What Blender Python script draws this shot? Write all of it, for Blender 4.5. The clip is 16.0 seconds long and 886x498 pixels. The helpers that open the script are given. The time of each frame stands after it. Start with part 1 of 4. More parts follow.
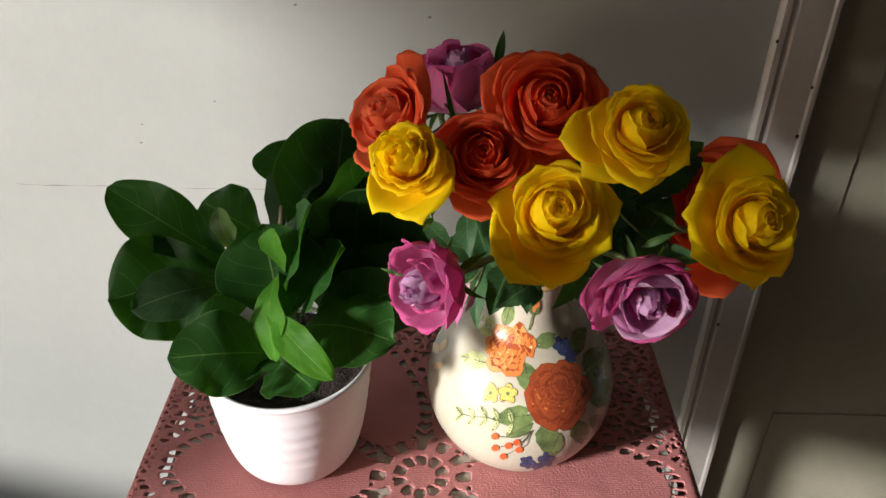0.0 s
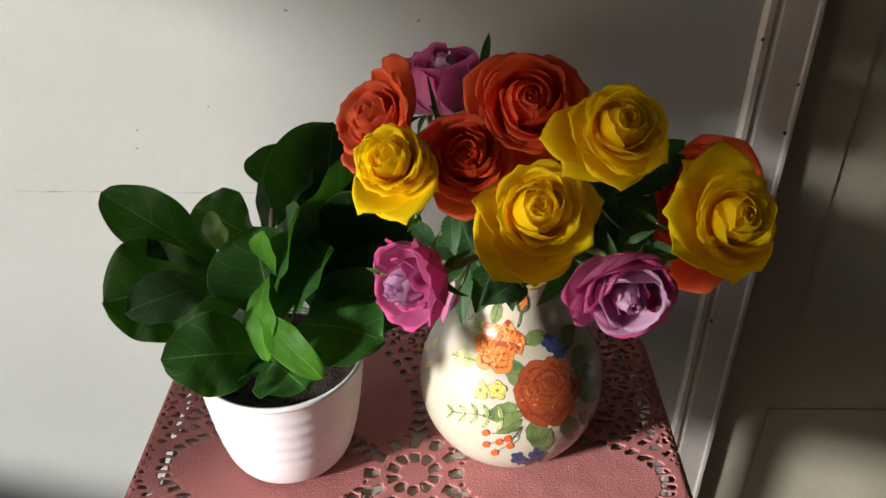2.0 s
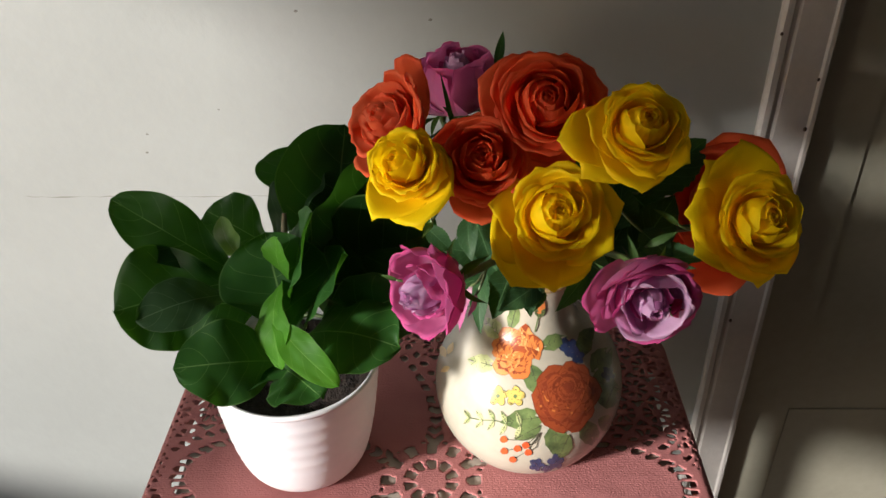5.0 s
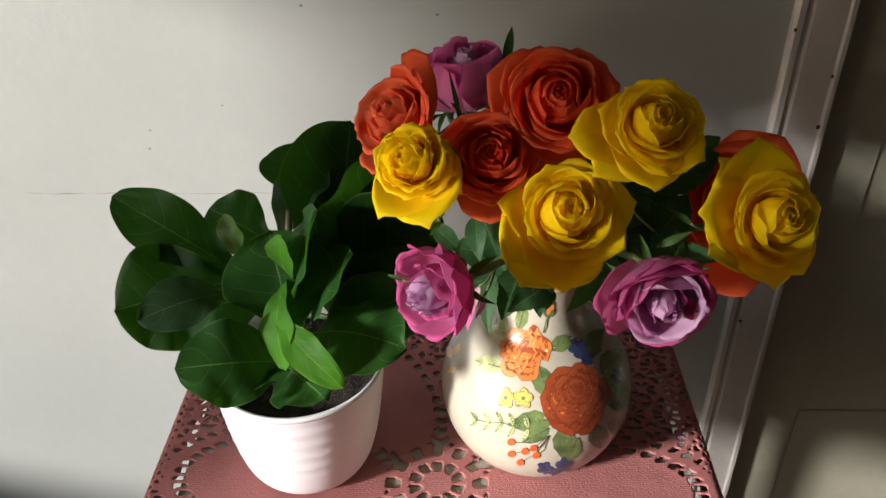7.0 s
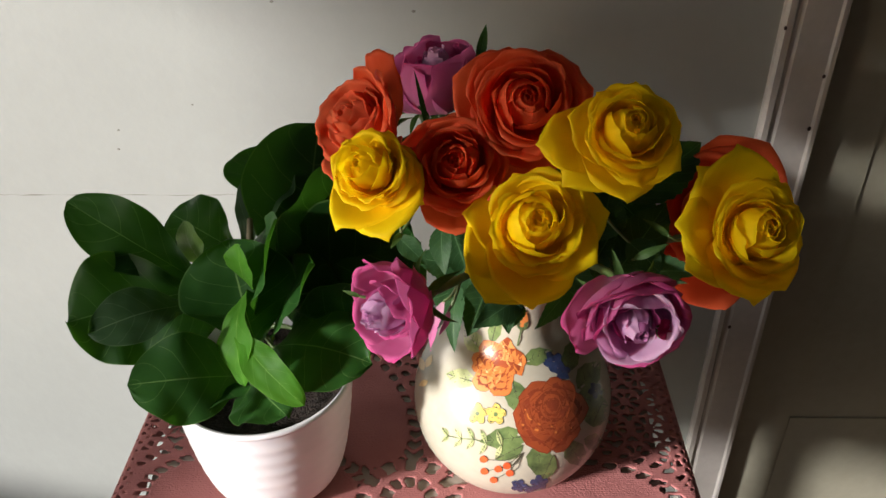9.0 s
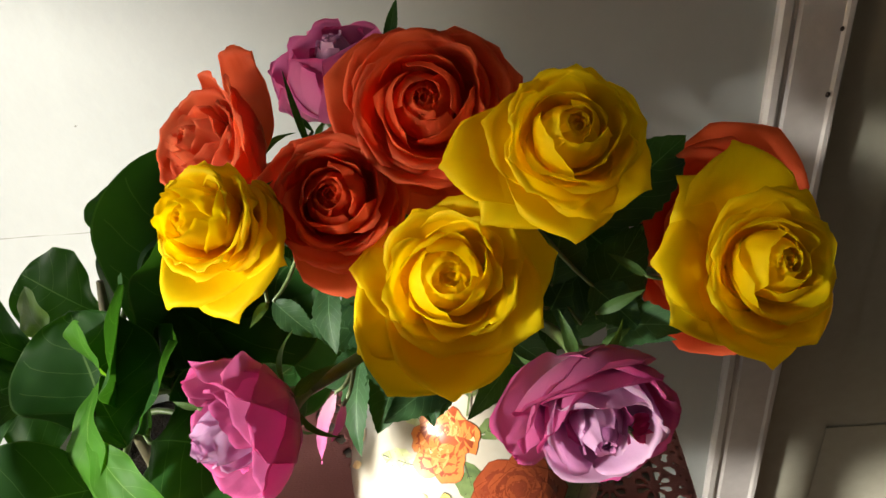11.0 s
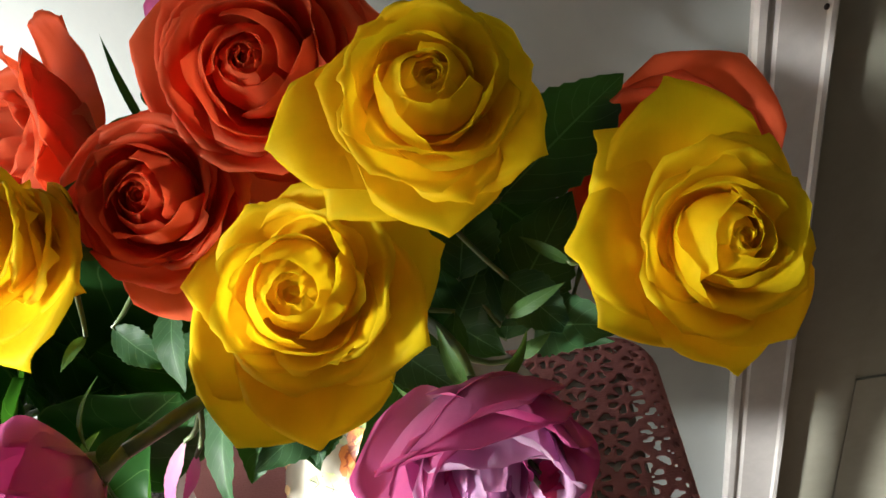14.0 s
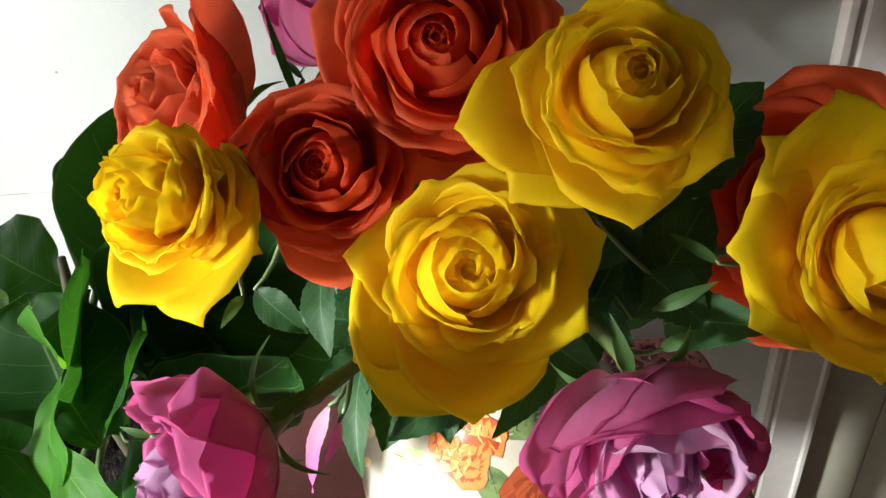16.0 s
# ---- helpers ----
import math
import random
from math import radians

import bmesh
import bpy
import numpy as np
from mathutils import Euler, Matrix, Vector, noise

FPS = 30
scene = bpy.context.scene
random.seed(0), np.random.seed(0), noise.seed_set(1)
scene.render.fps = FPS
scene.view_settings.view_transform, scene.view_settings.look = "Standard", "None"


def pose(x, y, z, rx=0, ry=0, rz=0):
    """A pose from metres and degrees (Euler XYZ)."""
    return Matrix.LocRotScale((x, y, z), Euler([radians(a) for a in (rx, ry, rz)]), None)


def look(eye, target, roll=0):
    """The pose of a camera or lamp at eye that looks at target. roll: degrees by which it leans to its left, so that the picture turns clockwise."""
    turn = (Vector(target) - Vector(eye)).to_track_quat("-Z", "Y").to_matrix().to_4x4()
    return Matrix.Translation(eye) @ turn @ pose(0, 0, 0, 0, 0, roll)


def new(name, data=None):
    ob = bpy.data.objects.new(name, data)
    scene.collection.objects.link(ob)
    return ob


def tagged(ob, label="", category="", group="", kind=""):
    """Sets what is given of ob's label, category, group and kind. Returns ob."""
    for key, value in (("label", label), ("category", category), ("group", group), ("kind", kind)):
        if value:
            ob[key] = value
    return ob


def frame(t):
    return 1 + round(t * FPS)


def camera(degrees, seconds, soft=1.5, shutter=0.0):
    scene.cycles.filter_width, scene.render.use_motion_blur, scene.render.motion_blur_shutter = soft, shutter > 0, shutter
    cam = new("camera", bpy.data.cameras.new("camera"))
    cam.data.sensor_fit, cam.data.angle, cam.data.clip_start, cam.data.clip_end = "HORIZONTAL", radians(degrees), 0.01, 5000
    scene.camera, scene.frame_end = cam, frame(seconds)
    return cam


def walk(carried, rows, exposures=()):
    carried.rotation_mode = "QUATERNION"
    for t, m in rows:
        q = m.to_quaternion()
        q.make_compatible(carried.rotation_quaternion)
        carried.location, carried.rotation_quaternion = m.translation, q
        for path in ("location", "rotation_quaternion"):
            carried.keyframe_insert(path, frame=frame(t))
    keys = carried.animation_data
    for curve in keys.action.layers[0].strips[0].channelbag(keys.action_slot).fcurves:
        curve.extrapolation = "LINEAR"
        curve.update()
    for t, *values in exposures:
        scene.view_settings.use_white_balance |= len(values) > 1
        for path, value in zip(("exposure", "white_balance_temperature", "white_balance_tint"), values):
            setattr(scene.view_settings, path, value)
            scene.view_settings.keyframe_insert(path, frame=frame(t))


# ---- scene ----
cam = camera(54.5, 16.0, soft=1.5)
PATH = [
    (0, (0.036, 0.008, 1.282), (0.043, 1.655, 0.148), 1.4),
    (0.5, (0.035, 0.008, 1.282), (0.041, 1.655, 0.148), 1.4),
    (1, (0.041, 0.007, 1.285), (0.043, 1.654, 0.151), 0.9),
    (1.5, (0.046, 0.004, 1.287), (0.044, 1.651, 0.152), 0.5),
    (2, (0.05, -0.002, 1.287), (0.045, 1.648, 0.156), 0.4),
    (2.5, (0.052, -0.002, 1.286), (0.045, 1.647, 0.155), 0.3),
    (3, (0.05, 0.004, 1.287), (0.036, 1.654, 0.157), 0.0),
    (3.5, (0.05, 0.008, 1.287), (0.035, 1.659, 0.158), -0.2),
    (4, (0.052, 0.009, 1.285), (0.03, 1.659, 0.155), -0.4),
    (4.5, (0.049, 0.011, 1.284), (0.022, 1.658, 0.151), -0.6),
    (7, (0.044, 0.024, 1.277), (0.003, 1.667, 0.136), -0.7),
    (7.5, (0.044, 0.03, 1.272), (0.006, 1.67, 0.128), -0.7),
    (8, (0.043, 0.029, 1.27), (0.003, 1.664, 0.119), -0.7),
    (8.5, (0.052, 0.035, 1.274), (0.01, 1.669, 0.121), -0.2),
    (11, (0.127, 0.21, 1.207), (0.041, 1.815, 0.017), -6.0),
    (11.5, (0.134, 0.237, 1.19), (0.03, 1.83, -0.016), -7.0),
    (12, (0.15, 0.262, 1.177), (0.03, 1.84, -0.045), -8.1),
    (12.5, (0.157, 0.274, 1.171), (0.019, 1.838, -0.068), -9.6),
    (13, (0.158, 0.279, 1.167), (0.018, 1.829, -0.089), -10.3),
    (13.5, (0.167, 0.285, 1.168), (0.024, 1.823, -0.102), -10.9),
    (14, (0.186, 0.289, 1.158), (0.009, 1.828, -0.106), -12.8),
    (14.5, (0.194, 0.293, 1.156), (-0.034, 1.814, -0.122), -14.7),
    (15, (0.187, 0.29, 1.154), (-0.071, 1.836, -0.088), -15.1),
    (15.5, (0.164, 0.29, 1.165), (-0.124, 1.815, -0.096), -13.5),
    (16, (0.128, 0.282, 1.17), (-0.032, 1.805, -0.118), -7.8),
]
EXPOSURES = [(0.0, 1.10, 6450, 16), (8.7, 1.10, 6450, 16), (11.0, 1.72, 6600, 12), (12.5, 1.98, 6300, 11), (15.0, 2.1, 6050, 10), (16.0, 1.85, 6050, 10)]
walk(cam, [(t, look(eye, target, roll)) for t, eye, target, roll in PATH], EXPOSURES)

# ---- body ----
# ---------------------------------------------------------------- light
FLOOR = 0.152        # height of the floor
TOP = 0.665          # height of the covered table top
WALL_Y = 0.875       # face of the wall behind the table
TO_SUN = Vector((-0.95, -0.56, 0.30)).normalized()

world = bpy.data.worlds.new("sky")
scene.world = world
world.use_nodes = True
wn = world.node_tree.nodes
sky = wn.new("ShaderNodeTexSky")
sky.sky_type = "NISHITA"
sky.sun_disc = False
sky.sun_elevation = math.asin(TO_SUN.z)
sky.sun_rotation = math.atan2(TO_SUN.x, TO_SUN.y)
world.node_tree.links.new(sky.outputs[0], wn["Background"].inputs[0])
wn["Background"].inputs[1].default_value = 0.08

sun = new("sun", bpy.data.lights.new("sun", "SUN"))
sun.data.energy, sun.data.angle, sun.data.color = 5.0, radians(6.0), (1.0, 0.97, 0.92)
sun.matrix_world = look(TO_SUN * 5, (0, 0, 0))

WEST, SILL, HEAD = -1.5, 0.52, 1.485          # x of the unseen window wall, heights of its openings, tuned for shade
OPENINGS = ((-1.10, -0.285), (-0.07, 0.55))   # two unseen windows, y from and to; post between added to shade the wall
for y_from, y_to in OPENINGS:
    skylight = new("window_light", bpy.data.lights.new("window_light", "AREA"))
    skylight.data.shape = "RECTANGLE"
    skylight.data.size, skylight.data.size_y = y_to - y_from - 0.1, HEAD - SILL - 0.1
    skylight.data.energy, skylight.data.color = 4.1 * (y_to - y_from), (0.91, 0.97, 1.0)
    skylight.matrix_world = look((WEST + 0.02, (y_from + y_to) / 2, (SILL + HEAD) / 2), (1.0, (y_from + y_to) / 2, (SILL + HEAD) / 2))


# ---------------------------------------------------------------- materials
def material(name, colour, dark=None, rough=0.5, scale=20.0, fine=200.0, bump=0.1, bump_size=0.001, metal=0.0, coat=0.0, spec=0.5, detail_mix=0.5):
    """A surface whose colour wanders between colour and dark at two scales, with fine relief."""
    m = bpy.data.materials.new(name)
    m.use_nodes = True
    n, l = m.node_tree.nodes, m.node_tree.links
    b = n["Principled BSDF"]
    dark = dark or tuple(c * 0.8 for c in colour)
    tc = n.new("ShaderNodeTexCoord")
    n1, n2 = n.new("ShaderNodeTexNoise"), n.new("ShaderNodeTexNoise")
    n1.inputs["Scale"].default_value, n1.inputs["Detail"].default_value = scale, 4
    n2.inputs["Scale"].default_value, n2.inputs["Detail"].default_value = fine, 3
    l.new(tc.outputs["Object"], n1.inputs["Vector"])
    l.new(tc.outputs["Object"], n2.inputs["Vector"])
    mx = n.new("ShaderNodeMix")
    mx.inputs[0].default_value = detail_mix * 0.5
    l.new(n1.outputs[0], mx.inputs[2])
    l.new(n2.outputs[0], mx.inputs[3])
    ramp = n.new("ShaderNodeValToRGB")
    ramp.color_ramp.elements[0].position, ramp.color_ramp.elements[1].position = 0.35, 0.65
    ramp.color_ramp.elements[0].color = (*dark, 1)
    ramp.color_ramp.elements[1].color = (*colour, 1)
    l.new(mx.outputs[0], ramp.inputs[0])
    l.new(ramp.outputs[0], b.inputs["Base Color"])
    b.inputs["Roughness"].default_value = rough
    b.inputs["Metallic"].default_value = metal
    b.inputs["Coat Weight"].default_value = coat
    b.inputs["Coat Roughness"].default_value = 0.08
    b.inputs["Specular IOR Level"].default_value = spec
    if bump:
        bp = n.new("ShaderNodeBump")
        bp.inputs["Strength"].default_value = bump
        bp.inputs["Distance"].default_value = bump_size
        l.new(n2.outputs[0], bp.inputs["Height"])
        l.new(bp.outputs[0], b.inputs["Normal"])
    return m


def math_node(n, l, op, a, b=None, c=None):
    k = n.new("ShaderNodeMath")
    k.operation = op
    for i, v in enumerate((a, b, c)):
        if v is None:
            continue
        if isinstance(v, (int, float)):
            k.inputs[i].default_value = v
        else:
            l.new(v, k.inputs[i])
    return k.outputs[0]


def mix(a, b, t):
    return a + (b - a) * t


def petal_material(name, base, middle, tip, glow, through_share=0.48, rough=0.55):
    """Petal: colour runs from base to tip along the petal; fine veins; thin enough for light to shine through."""
    m = bpy.data.materials.new(name)
    m.use_nodes = True
    n, l = m.node_tree.nodes, m.node_tree.links
    b, out = n["Principled BSDF"], n["Material Output"]
    uv = n.new("ShaderNodeUVMap")
    sep = n.new("ShaderNodeSeparateXYZ")
    l.new(uv.outputs[0], sep.inputs[0])
    tc = n.new("ShaderNodeTexCoord")
    nz = n.new("ShaderNodeTexNoise")
    nz.inputs["Scale"].default_value, nz.inputs["Detail"].default_value = 70, 5
    l.new(tc.outputs["Object"], nz.inputs["Vector"])
    wob = math_node(n, l, "MULTIPLY_ADD", nz.outputs[0], 0.24, -0.12)
    pos = math_node(n, l, "ADD", sep.outputs[1], wob)
    ramp = n.new("ShaderNodeValToRGB")
    e = ramp.color_ramp.elements
    e[0].position, e[0].color = 0.15, (*base, 1)
    e[1].position, e[1].color = 1.0, (*tip, 1)
    for place, share in ((0.55, 0.0), (0.90, 0.35)):
        stop = e.new(place)
        stop.color = (*(mix(m_, t_, share) for m_, t_ in zip(middle, tip)), 1)
    last = e.new(0.965)
    last.color = (*(mix(m_, t_, 0.6) for m_, t_ in zip(middle, tip)), 1)
    l.new(pos, ramp.inputs[0])
    info = n.new("ShaderNodeObjectInfo")
    hsv = n.new("ShaderNodeHueSaturation")
    val = math_node(n, l, "MULTIPLY_ADD", info.outputs["Random"], 0.18, 0.91)
    l.new(val, hsv.inputs["Value"])
    l.new(ramp.outputs[0], hsv.inputs["Color"])
    l.new(hsv.outputs[0], b.inputs["Base Color"])
    b.inputs["Roughness"].default_value = rough
    b.inputs["Specular IOR Level"].default_value = 0.12
    # veins running up the petal
    mapn = n.new("ShaderNodeCombineXYZ")
    l.new(math_node(n, l, "MULTIPLY", sep.outputs[0], 34.0), mapn.inputs[0])
    l.new(math_node(n, l, "MULTIPLY", sep.outputs[1], 3.0), mapn.inputs[1])
    vn = n.new("ShaderNodeTexNoise")
    vn.inputs["Scale"].default_value, vn.inputs["Detail"].default_value = 1.0, 3
    l.new(mapn.outputs[0], vn.inputs["Vector"])
    bp = n.new("ShaderNodeBump")
    bp.inputs["Strength"].default_value, bp.inputs["Distance"].default_value = 0.16, 0.0008
    l.new(vn.outputs[0], bp.inputs["Height"])
    crease = n.new("ShaderNodeBump")
    crease.inputs["Strength"].default_value, crease.inputs["Distance"].default_value = 0.42, 0.0024
    l.new(nz.outputs[0], crease.inputs["Height"])
    l.new(bp.outputs[0], crease.inputs["Normal"])
    l.new(crease.outputs[0], b.inputs["Normal"])
    tr = n.new("ShaderNodeBsdfTranslucent")
    tr.inputs[0].default_value = (*glow, 1)
    ms = n.new("ShaderNodeMixShader")
    ms.inputs[0].default_value = through_share
    l.new(b.outputs[0], ms.inputs[1])
    l.new(tr.outputs[0], ms.inputs[2])
    l.new(ms.outputs[0], out.inputs[0])
    return m


def leaf_material(name, colour, dark, vein, glow, pairs=7.0, rough=0.35, through_share=0.22, vein_width=0.035, blotch=25.0):
    """Leaf with a midrib and paired side veins drawn from its own length and width."""
    m = bpy.data.materials.new(name)
    m.use_nodes = True
    n, l = m.node_tree.nodes, m.node_tree.links
    b, out = n["Principled BSDF"], n["Material Output"]
    uv = n.new("ShaderNodeUVMap")
    sep = n.new("ShaderNodeSeparateXYZ")
    l.new(uv.outputs[0], sep.inputs[0])
    u = math_node(n, l, "ABSOLUTE", math_node(n, l, "SUBTRACT", sep.outputs[0], 0.5))     # 0 to 0.5
    v = sep.outputs[1]
    tc = n.new("ShaderNodeTexCoord")
    nz = n.new("ShaderNodeTexNoise")
    nz.inputs["Scale"].default_value, nz.inputs["Detail"].default_value = blotch, 5
    l.new(tc.outputs["Object"], nz.inputs["Vector"])
    wob = math_node(n, l, "MULTIPLY_ADD", nz.outputs[0], 0.08, -0.04)
    # side veins: bend forward towards the rim
    bend = math_node(n, l, "POWER", math_node(n, l, "MULTIPLY", u, 2.0), 1.3)
    along = math_node(n, l, "SUBTRACT", math_node(n, l, "ADD", v, wob), math_node(n, l, "MULTIPLY", bend, 0.24))
    ph = math_node(n, l, "FRACT", math_node(n, l, "MULTIPLY", math_node(n, l, "ADD", along, 1.0), pairs))
    dist = math_node(n, l, "ABSOLUTE", math_node(n, l, "SUBTRACT", ph, 0.5))
    side = math_node(n, l, "LESS_THAN", dist, vein_width * 0.75)
    fade = math_node(n, l, "LESS_THAN", u, 0.44)
    side = math_node(n, l, "MULTIPLY", side, fade)
    rib = math_node(n, l, "LESS_THAN", u, vein_width * 0.36)
    edge = math_node(n, l, "GREATER_THAN", u, 0.488)
    veins = math_node(n, l, "MAXIMUM", math_node(n, l, "MAXIMUM", math_node(n, l, "MULTIPLY", side, 0.55), rib), math_node(n, l, "MULTIPLY", edge, 0.55))
    ramp = n.new("ShaderNodeValToRGB")
    ramp.color_ramp.elements[0].position, ramp.color_ramp.elements[1].position = 0.35, 0.68
    ramp.color_ramp.elements[0].color, ramp.color_ramp.elements[1].color = (*dark, 1), (*colour, 1)
    l.new(nz.outputs[0], ramp.inputs[0])
    mx = n.new("ShaderNodeMix")
    mx.data_type = "RGBA"
    l.new(veins, mx.inputs[0])
    l.new(ramp.outputs[0], mx.inputs[6])
    mx.inputs[7].default_value = (*vein, 1)
    l.new(mx.outputs[2], b.inputs["Base Color"])
    b.inputs["Roughness"].default_value = rough
    b.inputs["Specular IOR Level"].default_value = 0.13
    relief = math_node(n, l, "SUBTRACT", math_node(n, l, "MULTIPLY", nz.outputs[0], 0.8), veins)
    bp = n.new("ShaderNodeBump")
    bp.inputs["Strength"].default_value, bp.inputs["Distance"].default_value = 0.35, 0.0009
    l.new(relief, bp.inputs["Height"])
    l.new(bp.outputs[0], b.inputs["Normal"])
    tr = n.new("ShaderNodeBsdfTranslucent")
    tr.inputs[0].default_value = (*glow, 1)
    ms = n.new("ShaderNodeMixShader")
    ms.inputs[0].default_value = through_share
    l.new(b.outputs[0], ms.inputs[1])
    l.new(tr.outputs[0], ms.inputs[2])
    l.new(ms.outputs[0], out.inputs[0])
    return m


M_WALL = material("wall_paint", (0.305, 0.322, 0.300), (0.28, 0.296, 0.275), rough=0.45, scale=3.5, fine=60, bump=0.25, bump_size=0.002)
M_TRIM = material("trim_paint", (0.44, 0.42, 0.385), (0.35, 0.33, 0.30), rough=0.35, scale=9, fine=90, bump=0.3, bump_size=0.0015)
M_DOOR = material("door_paint", (0.27, 0.262, 0.20), (0.22, 0.212, 0.16), rough=0.45, scale=5, fine=80, bump=0.25, bump_size=0.0015)
M_ROOM = material("room_paint", (0.33, 0.305, 0.25), (0.28, 0.258, 0.21), rough=0.8, scale=2, fine=50)
M_CEIL = material("ceiling_paint", (0.40, 0.385, 0.345), (0.36, 0.345, 0.305), rough=0.9, scale=2, fine=50)
M_FLOOR = material("floor_boards", (0.12, 0.065, 0.035), (0.06, 0.032, 0.018), rough=0.4, scale=6, fine=90, bump=0.3)
M_CRACK = material("crack_dirt", (0.20, 0.195, 0.17), (0.13, 0.125, 0.105), rough=0.9, scale=40)
M_NAIL = material("nail_rust", (0.05, 0.03, 0.02), (0.02, 0.012, 0.01), rough=0.7, metal=0.3)
M_TABLE = material("table_paint", (0.40, 0.36, 0.30), (0.30, 0.26, 0.21), rough=0.5, scale=12)
M_POT = material("pot_plastic", (0.83, 0.83, 0.84), (0.79, 0.79, 0.81), rough=0.28, scale=8, fine=120, bump=0.03)
M_SOIL = material("soil", (0.035, 0.022, 0.014), (0.012, 0.008, 0.005), rough=0.95, scale=120, fine=500, bump=1.0, bump_size=0.004)
M_VASE = material("vase_glaze", (0.42, 0.405, 0.325), (0.36, 0.335, 0.26), rough=0.26, scale=10, fine=140, bump=0.02, coat=0.3)
M_LIP = material("vase_lip", (0.42, 0.30, 0.13), (0.25, 0.16, 0.06), rough=0.3, scale=60, coat=0.6)
M_STEM = material("rose_stem", (0.11, 0.17, 0.05), (0.06, 0.10, 0.03), rough=0.45, scale=60, fine=300)
M_WOOD = material("fig_stem", (0.12, 0.11, 0.05), (0.07, 0.06, 0.03), rough=0.7, scale=60, fine=300)
M_SEPAL = leaf_material("sepal", (0.055, 0.125, 0.03), (0.035, 0.08, 0.02), (0.09, 0.16, 0.05), (0.14, 0.28, 0.03), rough=0.5)
M_ROSELEAF = leaf_material("rose_leaf", (0.028, 0.075, 0.026), (0.014, 0.042, 0.016), (0.075, 0.16, 0.06), (0.10, 0.30, 0.03), pairs=8.0, rough=0.48, through_share=0.18, blotch=60)
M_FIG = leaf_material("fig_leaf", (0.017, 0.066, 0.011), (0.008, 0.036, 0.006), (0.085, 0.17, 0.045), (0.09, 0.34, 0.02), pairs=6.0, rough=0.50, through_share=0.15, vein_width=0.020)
M_FIGYOUNG = leaf_material("fig_leaf_young", (0.12, 0.22, 0.06), (0.085, 0.165, 0.045), (0.22, 0.32, 0.13), (0.26, 0.55, 0.05), pairs=6.0, rough=0.34, through_share=0.3, vein_width=0.022)
M_FIGBACK = leaf_material("fig_leaf_matt", (0.020, 0.050, 0.018), (0.012, 0.034, 0.012), (0.08, 0.14, 0.06), (0.10, 0.30, 0.04), pairs=6.0, rough=0.5, through_share=0.15, vein_width=0.022)

# fig leaf green brightened to paint in the sun on three leaves
M_FIGLIT = leaf_material("fig_leaf_sunlit", (0.045, 0.165, 0.010), (0.028, 0.11, 0.007), (0.15, 0.30, 0.05), (0.24, 0.60, 0.02), pairs=6.0, rough=0.56, through_share=0.34, vein_width=0.022)
# orange base paints in glow between petals, pale tip light through the rim
M_YELLOW = petal_material("yellow_petal", (0.93, 0.51, 0.001), (0.97, 0.70, 0.001), (0.98, 0.80, 0.010), (0.98, 0.75, 0.002), through_share=0.54)
# paler tip paints in light shining through the rim
M_ORANGE = petal_material("orange_petal", (0.76, 0.15, 0.030), (0.73, 0.098, 0.028), (0.82, 0.16, 0.060), (0.90, 0.12, 0.035))
# orange petal colour lightened to coral to paint in sun on one rose
M_ORANGE_LIT = petal_material("orange_petal_sunlit", (0.78, 0.30, 0.14), (0.74, 0.17, 0.065), (0.72, 0.13, 0.05), (0.88, 0.22, 0.10))
M_PINK = petal_material("pink_petal", (0.66, 0.40, 0.50), (0.56, 0.17, 0.34), (0.58, 0.07, 0.25), (0.66, 0.15, 0.36))
M_PLUM = petal_material("plum_petal", (0.14, 0.03, 0.11), (0.26, 0.07, 0.20), (0.55, 0.24, 0.44), (0.28, 0.07, 0.20), through_share=0.3)
M_BUD = petal_material("bud_red", (0.40, 0.03, 0.10), (0.46, 0.035, 0.13), (0.60, 0.08, 0.22), (0.50, 0.04, 0.14), through_share=0.3)
M_LILAC = petal_material("lilac_petal", (0.50, 0.24, 0.46), (0.64, 0.38, 0.60), (0.70, 0.49, 0.67), (0.64, 0.29, 0.52))

# crochet cotton: fine ribs of stitches
M_CROCHET = material("pink_cotton", (0.38, 0.150, 0.140), (0.335, 0.126, 0.118), rough=0.9, scale=26, fine=520, bump=0.5, bump_size=0.0012, spec=0.2)
n, l = M_CROCHET.node_tree.nodes, M_CROCHET.node_tree.links
wave = n.new("ShaderNodeTexWave")
wave.bands_direction = "Y"
wave.inputs["Scale"].default_value, wave.inputs["Distortion"].default_value = 150.0, 3.0
wave.inputs["Detail"].default_value, wave.inputs["Detail Scale"].default_value = 3.0, 4.0
tc = n.new("ShaderNodeTexCoord")
l.new(tc.outputs["Object"], wave.inputs["Vector"])
bump_old = next(k for k in n if k.type == "BUMP")
bump_rows = n.new("ShaderNodeBump")
bump_rows.inputs["Strength"].default_value, bump_rows.inputs["Distance"].default_value = 0.13, 0.0010
l.new(wave.outputs["Fac"], bump_rows.inputs["Height"])
l.new(bump_old.outputs[0], bump_rows.inputs["Normal"])
l.new(bump_rows.outputs[0], n["Principled BSDF"].inputs["Normal"])

P_ORANGE = material("paint_orange", (0.56, 0.20, 0.05), (0.46, 0.13, 0.03), rough=0.3, scale=45, fine=500, coat=0.08, bump=0)
P_ORANGE_LIGHT = material("paint_light_orange", (0.60, 0.30, 0.10), (0.54, 0.21, 0.06), rough=0.3, scale=45, coat=0.08, bump=0)
P_RUST = material("paint_rust", (0.33, 0.070, 0.020), (0.19, 0.036, 0.013), rough=0.3, scale=45, coat=0.08, bump=0)
P_RUST_DARK = material("paint_dark_rust", (0.22, 0.042, 0.018), (0.15, 0.028, 0.012), rough=0.2, scale=160, coat=0.08, bump=0)
